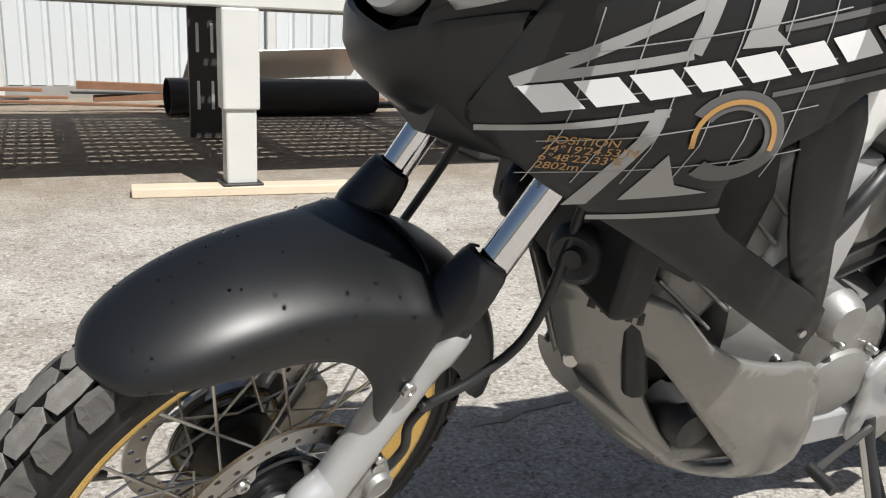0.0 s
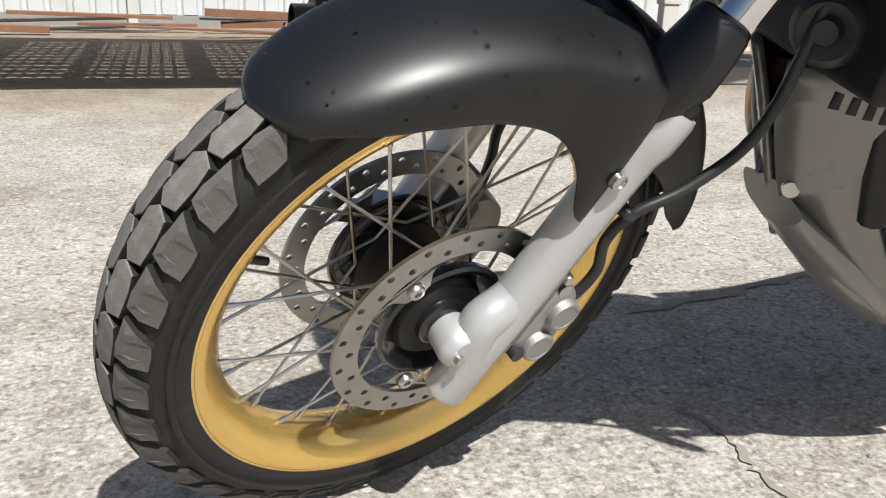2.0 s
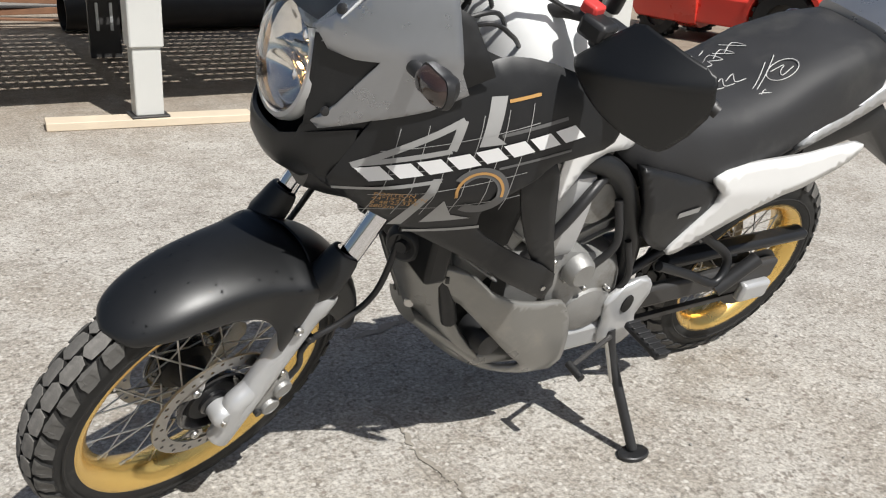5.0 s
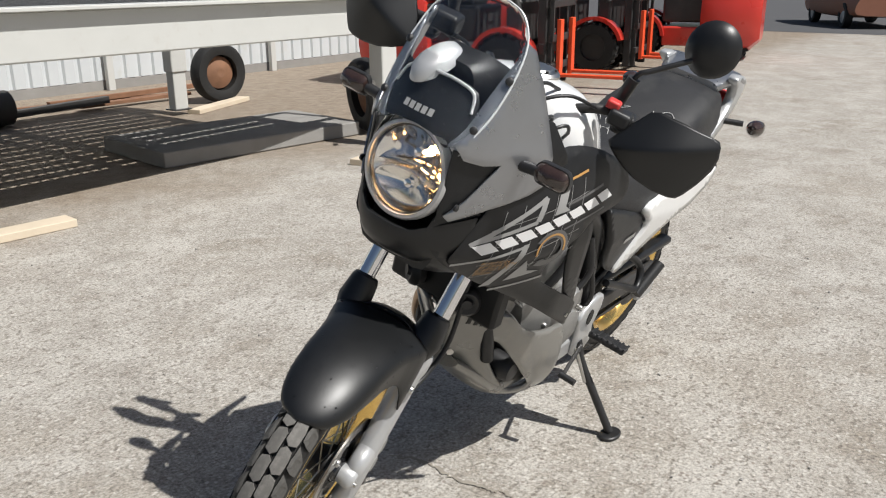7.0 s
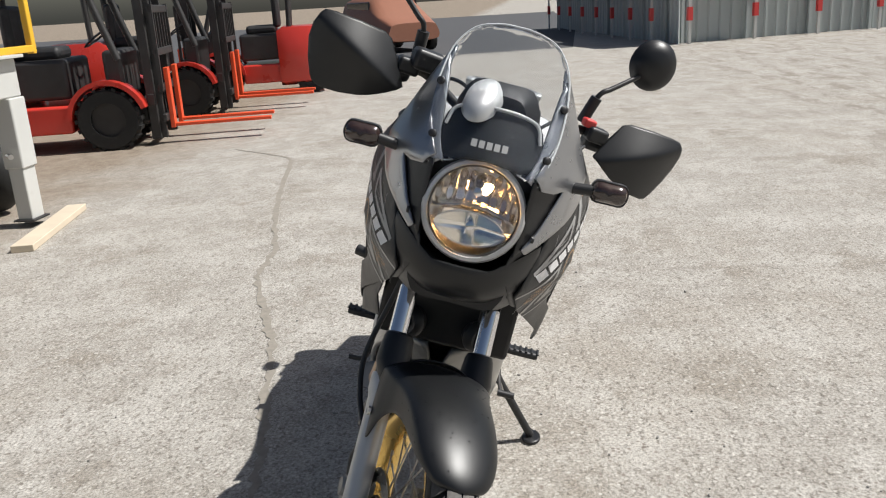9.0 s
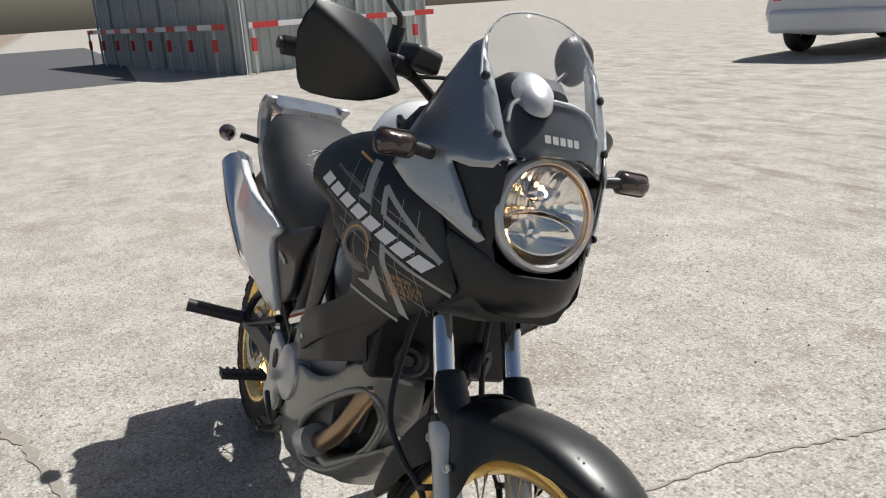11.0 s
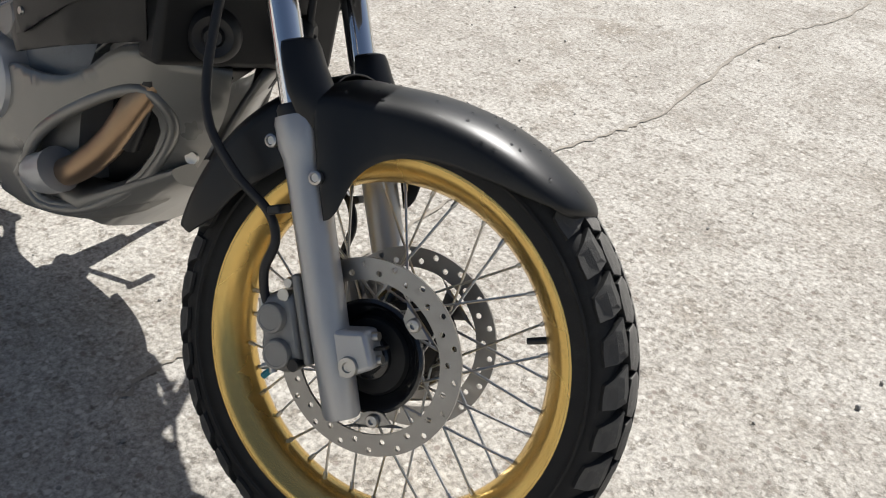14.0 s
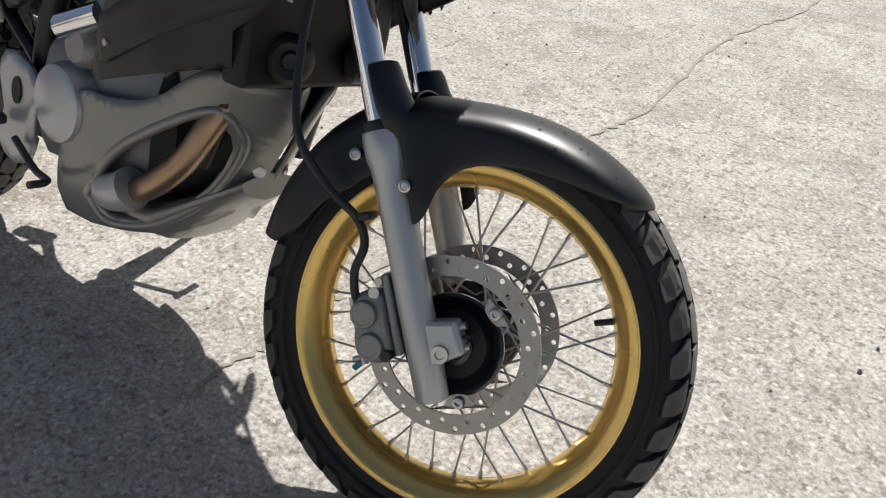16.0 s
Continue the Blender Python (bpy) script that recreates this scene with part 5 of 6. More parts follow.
for sy in (1, -1):
    put("screen_wing", sheet([(sy * a, b) for a, b in WING], on_screen(0.0), 2, 0.02), M["graymet"], bike, "gunmetal grey screen mount", thick=0.006)
    for yy, zz in ((0.114, 1.142), (0.125, 1.236)):
        c = Vector((x_screen(yy, zz) + 0.010, sy * yy, zz))
        put("screen_bolt", lathe([(0, 0.004), (0.004, 0.004), (0.0075, 0.002), (0.0085, -0.004)], Matrix.Translation(c) @ Vector((0.86, sy * 0.45, 0.3)).to_track_quat('Z', 'Y').to_matrix().to_4x4(), 14), M["hose"], ws)


GREY = [(-0.112, 1.112), (-0.14, 1.137), (-0.178, 1.174), (-0.215, 1.237), (-0.256, 1.305), (-0.278, 1.29), (-0.292, 1.22), (-0.300, 1.14), (-0.304, 1.085), (-0.322, 1.05), (-0.27, 1.018), (-0.19, 0.985), (-0.130, 0.952), (-0.120, 0.962), (-0.146, 1.0), (-0.170, 1.045), (-0.192, 1.082), (-0.160, 1.078), (-0.128, 1.084)]
for sy in (1, -1):
    put("headlight_cowl", sheet(GREY, lambda u, v: Vector((u, sy * y_grey(u, v), v)), 1, 0.02), M["graymet"], bike, "gunmetal grey cowl beside the headlight", thick=0.005)
    put("cowl_bolt", lathe([(0, 0.003), (0.004, 0.003), (0.007, 0.002), (0.0075, -0.003)], Matrix.Translation((-0.135, sy * (y_grey(-0.135, 0.985) + 0.002), 0.985)) @ pose(0, 0, 0, -90 * sy, 0, 0), 14), M["hose"], bike)
    put("cowl_inlay", sheet([(-0.115, 1.10), (-0.24, 1.095), (-0.20, 1.03), (-0.115, 0.945)], lambda u, v: Vector((u, sy * (y_grey(u, v) - 0.008), v)), 0, 0.02), M["black"], bike, thick=0.004)
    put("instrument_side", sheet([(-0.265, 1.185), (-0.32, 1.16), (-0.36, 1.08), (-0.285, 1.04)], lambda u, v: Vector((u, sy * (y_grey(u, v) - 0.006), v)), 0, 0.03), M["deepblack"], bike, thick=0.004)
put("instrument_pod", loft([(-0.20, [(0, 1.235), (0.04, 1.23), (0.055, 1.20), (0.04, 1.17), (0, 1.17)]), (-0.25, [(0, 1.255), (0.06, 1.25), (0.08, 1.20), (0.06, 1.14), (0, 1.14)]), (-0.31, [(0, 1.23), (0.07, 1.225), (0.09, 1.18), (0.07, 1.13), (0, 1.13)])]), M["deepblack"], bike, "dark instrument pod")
put("instrument_visor", lathe([(0, 0.022), (0.02, 0.02), (0.034, 0.008), (0.04, -0.015)], Matrix.Translation((-0.185, -0.035, 1.225)) @ Vector((0.5, -0.1, 0.85)).to_track_quat('Z', 'Y').to_matrix().to_4x4() @ Matrix.Diagonal((0.95, 1.6, 0.8, 1)), 28), M["silver"], bike, "silver domed instrument cover")

put("panel_rim", tube([Vector((x_screen(a, b) + 0.0, a, b)) for a, b in ((-0.093, 1.165), (-0.08, 1.198), (-0.04, 1.211), (0, 1.213), (0.04, 1.211), (0.08, 1.198), (0.093, 1.165))], 0.0035, 8), M["silver"], bike, "pale rim of the screen panel")
# badge bars on the screen and ring stand for the maker's name
for k in range(5):
    u0 = -0.036 + k * 0.015
    put("badge_bar", sheet([(u0, 1.142), (u0 + 0.011, 1.142), (u0 + 0.011, 1.155), (u0, 1.155)], on_screen(0.0098), 0, 0.01), M["decalg"], ws)

# ---- indicators ----
for sy in (1, -1):
    st = put("indicator_stalk", tube([(-0.245, sy * 0.13, 1.075), (-0.235, sy * 0.19, 1.085), (-0.23, sy * 0.225, 1.09)], 0.012, 12), M["hose"], bike, "front indicator with smoked lens")
    put("indicator_body", loft([(-0.262, [(0, 1.112), (0.02, 1.112), (0.03, 1.092), (0.02, 1.07), (0, 1.07)]), (-0.24, [(0, 1.122), (0.038, 1.12), (0.05, 1.092), (0.038, 1.064), (0, 1.062)]), (-0.225, [(0, 1.121), (0.038, 1.119), (0.05, 1.092), (0.038, 1.065), (0, 1.063)])]), M["hose"], st, m=Matrix.Translation((-0.228, sy * 0.258, 1.092)) @ Matrix.Scale(0.80, 4) @ Matrix.Translation((0.228, 0, -1.092)))
    put("indicator_lens", loft([(-0.225, [(0, 1.118), (0.036, 1.116), (0.047, 1.092), (0.036, 1.068), (0, 1.066)]), (-0.212, [(0, 1.112), (0.032, 1.11), (0.042, 1.092), (0.032, 1.073), (0, 1.072)]), (-0.205, [(0, 1.104), (0.02, 1.102), (0.028, 1.092), (0.02, 1.08), (0, 1.08)])]), M["smoke"], st, "smoked amber lens", m=Matrix.Translation((-0.228, sy * 0.258, 1.092)) @ Matrix.Scale(0.80, 4) @ Matrix.Translation((0.228, 0, -1.092)))

# ---- tank ----
tank = loft([(-0.41, [(0, 1.125), (0.07, 1.115), (0.10, 1.09), (0.11, 1.0), (0, 0.98)]),
             (-0.44, [(0, 1.165), (0.10, 1.155), (0.15, 1.11), (0.17, 1.0), (0, 0.95)]),
             (-0.48, [(0, 1.183), (0.11, 1.173), (0.17, 1.12), (0.20, 0.98), (0, 0.92)]),
             (-0.56, [(0, 1.178), (0.115, 1.165), (0.175, 1.10), (0.20, 0.95), (0, 0.90)]),
             (-0.66, [(0, 1.135), (0.10, 1.12), (0.15, 1.05), (0.165, 0.92), (0, 0.88)]),
             (-0.76, [(0, 1.05), (0.08, 1.035), (0.11, 0.98), (0.12, 0.88), (0, 0.85)]),
             (-0.82, [(0, 0.98), (0.06, 0.97), (0.09, 0.93), (0.09, 0.86), (0, 0.85)])])
tk = put("fuel_tank", tank, M["white"], bike, "pearl white fuel tank")
put("filler_cap", lathe([(0, 0.014), (0.03, 0.014), (0.034, 0.010), (0.045, 0.010), (0.052, 0.004), (0.053, -0.01)], pose(-0.54, 0, 1.178, 0, 3, 0), 40), M["steel"], tk, "steel filler cap with bolts")
for k in range(6):
    a = 2 * math.pi * k / 6
    put("cap_bolt", lathe([(0, 0.004), (0.003, 0.004), (0.004, -0.001)], pose(-0.54 + 0.04 * math.cos(a), 0.04 * math.sin(a), 1.189, 0, 3, 0), 8), M["darksteel"], tk)

# white strip that runs from the tank down to the side panel
for sy in (1, -1):
    put("tank_strip", sheet([(-0.595, 0.965), (-0.70, 0.93), (-0.80, 0.925), (-0.825, 0.87), (-0.80, 0.858), (-0.72, 0.872), (-0.655, 0.855), (-0.605, 0.80), (-0.58, 0.85), (-0.582, 0.92)], lambda u, v: Vector((u, sy * (0.198 + 0.3 * (u + 0.6)), v)), 2, 0.03), M["white"], tk, thick=0.006)

# ---- seat ----
seat = loft([(-0.76, [(0, 1.01), (0.05, 1.0), (0.075, 0.95), (0.085, 0.87), (0, 0.86)]),
             (-0.82, [(0, 0.962), (0.08, 0.955), (0.115, 0.90), (0.125, 0.82), (0, 0.81)]),
             (-0.90, [(0, 0.925), (0.09, 0.92), (0.14, 0.875), (0.15, 0.775), (0, 0.77)]),
             (-1.02, [(0, 0.91), (0.10, 0.906), (0.155, 0.86), (0.165, 0.755), (0, 0.75)]),
             (-1.13, [(0, 0.92), (0.11, 0.915), (0.165, 0.868), (0.17, 0.75), (0, 0.745)]),
             (-1.22, [(0, 0.95), (0.115, 0.943), (0.165, 0.895), (0.168, 0.785), (0, 0.78)]),
             (-1.32, [(0, 1.005), (0.115, 0.997), (0.158, 0.945), (0.16, 0.825), (0, 0.82)]),
             (-1.45, [(0, 1.042), (0.108, 1.034), (0.148, 0.985), (0.15, 0.865), (0, 0.86)]),
             (-1.58, [(0, 1.062), (0.095, 1.055), (0.13, 1.01), (0.132, 0.90), (0, 0.895)]),
             (-1.64, [(0, 1.04), (0.06, 1.035), (0.085, 1.0), (0.085, 0.91), (0, 0.905)])])
seat_ob = put("seat", seat, M["seat"], bike, "black vinyl dual seat with dusty chalk scribbles")


def seat_top(x, y):
    tab = [(0.76, 1.01), (0.82, 0.962), (0.90, 0.925), (1.02, 0.91), (1.13, 0.92), (1.22, 0.95), (1.32, 1.005), (1.45, 1.042), (1.58, 1.062)]
    z = interp(-x, tab)[0]
    return z - 0.5 * y * y - 900 * max(0.0, abs(y) - 0.09) ** 3 * 0.6 + 0.003


def chalk(pts, w_=0.0024):
    bm = bmesh.new()
    add_tube(bm, [Vector((x - 0.14, y * 0.85, seat_top(x - 0.14, y * 0.85))) for x, y in pts], w_ * 0.5, 6, 3)
    put("chalk_mark", bm, M["chalk"], seat_ob, "white chalk line")


chalk([(-1.13 + 0.035 * math.cos(a * 0.35), 0.085 + 0.03 * math.sin(a * 0.35)) for a in range(19)])
chalk([(-1.15, 0.095), (-1.12, 0.10), (-1.125, 0.085), (-1.14, 0.075), (-1.11, 0.07)])
for k, (x, y) in enumerate(((-1.03, 0.105), (-1.055, 0.10))):
    chalk([(x, y), (x - 0.05, y - 0.035), (x - 0.09, y - 0.07)])
chalk([(-1.04, 0.125), (-1.08, 0.13), (-1.05, 0.115), (-1.06, 0.14), (-1.07, 0.11), (-1.04, 0.128)])
for k in range(5):
    x = -0.98 - k * 0.03
    chalk([(x, -0.03 - k * 0.02), (x - 0.03, -0.05), (x - 0.02, -0.09), (x + 0.012, -0.07)])
for k in range(4):
    x = -0.95 - k * 0.028
    chalk([(x, -0.10), (x - 0.03, -0.12), (x - 0.01, -0.14), (x + 0.015, -0.12)])
for k in range(3):
    x = -0.96 - k * 0.03
    chalk([(x, 0.03), (x - 0.03, 0.015), (x - 0.015, 0.045), (x - 0.04, 0.05)])

# ---- side panels, tail ----
for sy in (1, -1):
    fn = lambda u, v: Vector((u, sy * (0.185 - 0.12 * max(0, -1.2 - u) - 0.15 * abs(v - 0.72)), v))
    sp_ = put("side_panel", sheet([(-0.83, 0.83), (-0.95, 0.80), (-1.06, 0.765), (-1.088, 0.735), (-1.075, 0.68), (-1.035, 0.595), (-1.0, 0.585), (-0.94, 0.62), (-0.90, 0.67), (-0.87, 0.75)], fn, 2, 0.03), M["black"], bike, "matte black side panel with maker badge", thick=0.02)
    put("badge_plate", sheet([(-0.985, 0.690), (-1.045, 0.700), (-1.042, 0.716), (-0.982, 0.706)], lambda u, v: fn(u, v) + Vector((0, sy * 0.003, 0)), 0, 0.03), M["decalg"], sp_)
    wf = lambda u, v: Vector((u, sy * (min(0.225, 0.192 + 0.12 * (-1.05 - u)) - 0.10 * max(0, -1.45 - u) - 0.10 * abs(v - 0.75)), v))
    put("tail_panel", sheet([(-1.02, 0.575), (-1.02, 0.60), (-1.078, 0.70), (-1.09, 0.745), (-1.05, 0.785), (-1.14, 0.815), (-1.29, 0.832), (-1.42, 0.846), (-1.50, 0.845), (-1.495, 0.82), (-1.41, 0.785), (-1.27, 0.735), (-1.15, 0.655), (-1.05, 0.578)] if sy == 1 else [(-1.055, 0.545), (-1.05, 0.575), (-1.10, 0.68), (-1.11, 0.735), (-1.06, 0.775), (-1.25, 0.815), (-1.42, 0.855), (-1.60, 0.89), (-1.74, 0.90), (-1.72, 0.86), (-1.58, 0.79), (-1.42, 0.705), (-1.28, 0.615), (-1.12, 0.552)], wf, 2, 0.03), M["white"], bike, "pearl white tail side panel", thick=0.02)
    rf_ = lambda u, v: Vector((u, sy * (0.172 - 0.12 * max(0, -1.35 - u)), v))
    put("grab_rail", sheet([(-1.31, 0.822), (-1.46, 0.858), (-1.64, 0.91), (-1.76, 0.975), (-1.80, 1.03), (-1.75, 1.085), (-1.64, 1.105), (-1.61, 1.09), (-1.66, 1.055), (-1.675, 1.015), (-1.62, 0.97), (-1.48, 0.91), (-1.34, 0.865)], rf_, 2, 0.03), M["silver"], bike, "silver alloy grab rail", thick=0.03)
put("rear_rack", loft([(-1.56, [(0, 1.075), (0.07, 1.075), (0.10, 1.065), (0.09, 1.04), (0, 1.04)]), (-1.68, [(0, 1.108), (0.10, 1.106), (0.135, 1.093), (0.11, 1.065), (0, 1.065)]), (-1.80, [(0, 1.085), (0.085, 1.082), (0.12, 1.06), (0.09, 1.03), (0, 1.03)])]), M["graymet"], bike, "grey rear rack plate")
put("tail_light", box((-1.80, 0, 0.97), (0.06, 0.16, 0.08)), M["redstripe"], bike, bev=0.015)
put("rear_fender", loft([(-1.50, [(0, 0.80), (0.07, 0.80), (0.08, 0.74), (0.06, 0.70), (0, 0.70)]), (-1.75, [(0, 0.86), (0.08, 0.86), (0.09, 0.80), (0.07, 0.78), (0, 0.78)]), (-1.95, [(0, 0.72), (0.09, 0.72), (0.09, 0.66), (0.08, 0.65), (0, 0.66)])]), M["black"], bike, "black rear mudguard")
for sy in (1, -1):
    st = put("rear_indicator_stalk", tube([(-1.66, sy * 0.10, 0.94), (-1.69, sy * 0.19, 0.955)], 0.010, 10), M["hose"], bike, "rear indicator")
    put("rear_indicator", lathe([(0, 0.05), (0.02, 0.045), (0.036, 0.02), (0.036, 0), (0.028, -0.03), (0, -0.04)], Matrix.Translation((-1.69, sy * 0.235, 0.957)) @ pose(0, 0, 0, 90, 0, 90) @ Matrix.Diagonal((0.75, 0.75, 1.0, 1)), 20), M["smoke"], st)

# ---- silencer on the right side ----
sil = bmesh.new()
add_tube(sil, [(-1.30, -0.15, 0.585), (-1.42, -0.16, 0.64), (-1.63, -0.165, 0.745), (-1.80, -0.16, 0.845)], lambda t: 0.03 + 0.024 * min(1, t * 4), 24, 6)
put("silencer", sil, M["chrome"], bike, "chrome exhaust silencer")

# ---- frame, swingarm, engine ----
for sy in (1, -1):
    put("frame_tube", tube([(-0.36, sy * 0.06, 0.98), (-0.60, sy * 0.13, 0.88), (-0.80, sy * 0.14, 0.80), (-0.92, sy * 0.13, 0.62), (-0.97, sy * 0.12, 0.42)], 0.024, 12), M["black"], bike, "black steel frame tube")
    put("down_tube", tube([(-0.34, sy * 0.05, 0.92), (-0.42, sy * 0.09, 0.72), (-0.50, sy * 0.11, 0.45)], 0.018, 10), M["black"], bike)
    put("rear_subframe", tube([(-0.88, sy * 0.12, 0.76), (-1.2, sy * 0.11, 0.72), (-1.6, sy * 0.09, 0.84)], 0.016, 10), M["black"], bike)
    put("subframe_stay", tube([(-0.97, sy * 0.13, 0.50), (-1.10, sy * 0.13, 0.58), (-1.35, sy * 0.12, 0.74)], 0.013, 10), M["black"], bike)
    put("swingarm", box((-1.27, sy * 0.105, 0.375), (0.66, 0.03, 0.065)), M["darksteel"], bike, "dark box section swingarm", bev=0.01)
    hp = put("heel_plate", sheet([(-0.88, 0.46), (-0.93, 0.50), (-1.00, 0.51), (-1.02, 0.46), (-1.0, 0.40), (-1.02, 0.335), (-0.96, 0.30), (-0.91, 0.33), (-0.90, 0.40)], lambda u, v: Vector((u, sy * 0.175, v)), 2, 0.03), M["silver"], bike, "silver alloy footrest plate", thick=0.014)
    put("plate_hole", lathe([(0, 0.001), (0.02, 0.001), (0.02, -0.002)], Matrix.Translation((-0.955, sy * 0.177, 0.445)) @ pose(0, 0, 0, -90 * sy, 0, 0) @ Matrix.Diagonal((0.8, 1.3, 1, 1)), 20), M["deepblack"], hp)
    pg = put("foot_peg", box((-0.985, sy * 0.245, 0.385), (0.042, 0.12, 0.02)), M["hose"], bike, "black ribbed rubber footrest", bev=0.006)
    for k in range(7):
        put("peg_rib", box((-0.985, sy * (0.195 + k * 0.018), 0.396), (0.040, 0.008, 0.005)), M["hose"], pg, bev=0.002)
    pm = put("pillion_bracket", tube([(-1.03, sy * 0.16, 0.53), (-1.15, sy * 0.17, 0.485), (-1.23, sy * 0.19, 0.46), (-1.26, sy * 0.17, 0.52), (-1.14, sy * 0.15, 0.60)], 0.012, 10), M["black"], bike, "black tubular pillion footrest bracket")
    pp = put("pillion_peg", tube([(-1.24, sy * 0.20, 0.465), (-1.285, sy * 0.355, 0.48)] if sy < 0 else [(-1.235, 0.195, 0.44), (-1.33, 0.205, 0.53)], 0.019, 12, 2, False), M["hose"], pm, "black rubber pillion peg")

eng = loft([(-0.62, [(0, 0.60), (0.09, 0.60), (0.12, 0.50), (0.11, 0.36), (0, 0.35)]), (-0.72, [(0, 0.62), (0.13, 0.61), (0.155, 0.50), (0.15, 0.36), (0, 0.32)]), (-0.90, [(0, 0.58), (0.13, 0.57), (0.155, 0.46), (0.14, 0.34), (0, 0.31)]), (-1.0, [(0, 0.50), (0.09, 0.49), (0.11, 0.42), (0.09, 0.36), (0, 0.35)])])
en = put("engine_case", eng, M["engine"], bike, "cast alloy engine crankcase")
for (tx, tz, ry, ln) in ((-0.60, 0.66, 38, 0.28), (-0.80, 0.70, -20, 0.24)):
    cb = bmesh.new()
    mm = pose(tx, 0, tz, 0, -ry, 0)
    add_box(cb, (0, 0, 0), (0.13, 0.20, ln), mm)
    cy = put("cylinder", cb, M["engine"], en, "", bev=0.02)
    for k in range(6):
        put("cooling_fin", box((0, 0, -0.10 + k * 0.035), (0.15, 0.22, 0.006), mm), M["engine"], en, bev=0.002)
    put("head_cover", box((0, 0, ln / 2 + 0.02), (0.12, 0.22, 0.07), mm), M["engine"], en, bev=0.02)
for sy in (1, -1):
    if sy < 0:
        put("side_cover", lathe([(0, 0.05), (0.055, 0.048), (0.068, 0.042), (0.075, 0.02), (0.076, -0.02)], Matrix.Translation((-0.80, sy * 0.15, 0.465)) @ pose(0, 0, 0, -90 * sy, 0, 0), 36), M["silver"], en, "round silver clutch cover")
    else:
        put("side_cover", lathe([(0, 0.022), (0.04, 0.02), (0.058, 0.012), (0.065, -0.02)], Matrix.Translation((-0.84, sy * 0.15, 0.44)) @ pose(0, 0, 0, -90 * sy, 0, 0) @ Matrix.Diagonal((1.25, 1, 1, 1)), 36), M["engine"], en, "cast grey generator cover")
    put("water_pump", lathe([(0, 0.03), (0.028, 0.03), (0.036, 0.02), (0.04, 0)], Matrix.Translation((-0.765, sy * 0.155, 0.575)) @ pose(0, 0, 0, -90 * sy, 0, 0), 24), M["engine"], en)
    put("head_side", lathe([(0, 0.02), (0.05, 0.018), (0.058, 0.01), (0.06, -0.02)], Matrix.Translation((-0.79, sy * 0.11, 0.72)) @ pose(0, 0, 0, -90 * sy, 0, 0), 30), M["engine"], en)
put("head_cover", loft([(-0.66, [(0, 0.80), (0.10, 0.80), (0.125, 0.76), (0.125, 0.66), (0.10, 0.62), (0, 0.62)]), (-0.685, [(0, 0.815), (0.13, 0.815), (0.155, 0.77), (0.155, 0.65), (0.13, 0.605), (0, 0.605)]), (-0.735, [(0, 0.815), (0.13, 0.815), (0.155, 0.77), (0.155, 0.65), (0.13, 0.605), (0, 0.605)]), (-0.76, [(0, 0.80), (0.10, 0.80), (0.125, 0.76), (0.125, 0.66), (0.10, 0.62), (0, 0.62)])]), M["silver"], en, "silver rounded cylinder cover")
put("gearbox_foot", box((-0.86, 0.15, 0.35), (0.20, 0.03, 0.07)), M["silver"], en, bev=0.012)
put("gear_lever", tube([(-0.93, 0.19, 0.36), (-0.86, 0.2, 0.33), (-0.81, 0.21, 0.315)], 0.006, 8), M["darksteel"], bike, "dark steel gear lever")
put("gear_tip", tube([(-0.81, 0.20, 0.315), (-0.81, 0.25, 0.315)], 0.010, 10, 1, False), M["hose"], bike)
put("brake_pedal", tube([(-0.93, -0.19, 0.36), (-0.84, -0.2, 0.33), (-0.78, -0.21, 0.33), (-0.77, -0.25, 0.33)], 0.007, 8), M["darksteel"], bike, "dark steel brake pedal")
# engine bay blocks, radiator and airbox, near-black to stand in for its shade
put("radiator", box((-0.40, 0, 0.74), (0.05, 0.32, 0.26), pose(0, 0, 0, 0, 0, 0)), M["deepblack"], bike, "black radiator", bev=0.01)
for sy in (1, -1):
    # black sheet added over the cylinder fins so the gap reads as shade
    put("radiator_shroud", sheet([(-0.40, 0.69), (-0.395, 0.86), (-0.44, 0.91), (-0.54, 0.92), (-0.585, 0.76), (-0.57, 0.66), (-0.50, 0.64)], lambda u, v: Vector((u, sy * 0.135, v)), 1, 0.05), M["deepblack"], bike, "black sheet standing in for the shaded engine bay", thick=0.006)
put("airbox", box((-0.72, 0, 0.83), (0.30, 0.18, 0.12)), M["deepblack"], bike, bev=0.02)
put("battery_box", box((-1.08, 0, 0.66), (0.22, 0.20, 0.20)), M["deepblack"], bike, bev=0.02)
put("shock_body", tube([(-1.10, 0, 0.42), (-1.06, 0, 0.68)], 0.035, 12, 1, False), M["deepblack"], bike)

# ---- belly cowl ----
COWL = [(-0.372, 0.606), (-0.394, 0.545), (-0.418, 0.49), (-0.450, 0.425), (-0.495, 0.352), (-0.56, 0.300), (-0.65, 0.272), (-0.80, 0.262), (-0.795, 0.36), (-0.77, 0.45), (-0.735, 0.508), (-0.69, 0.513), (-0.655, 0.516), (-0.60, 0.528), (-0.545, 0.556), (-0.505, 0.592), (-0.457, 0.616), (-0.415, 0.606)]


def y_cowl(x, z):
    edge = -0.322 - 0.48 * (0.69 - z)
    front = 0.178 * (1 - math.exp(min(x - edge, 0) / 0.085))
    keel = max(0.0, 0.40 - z)
    return max(0.008, front + 0.012 + 0.05 * max(0.0, z - 0.55) - 1.3 * keel * keel)


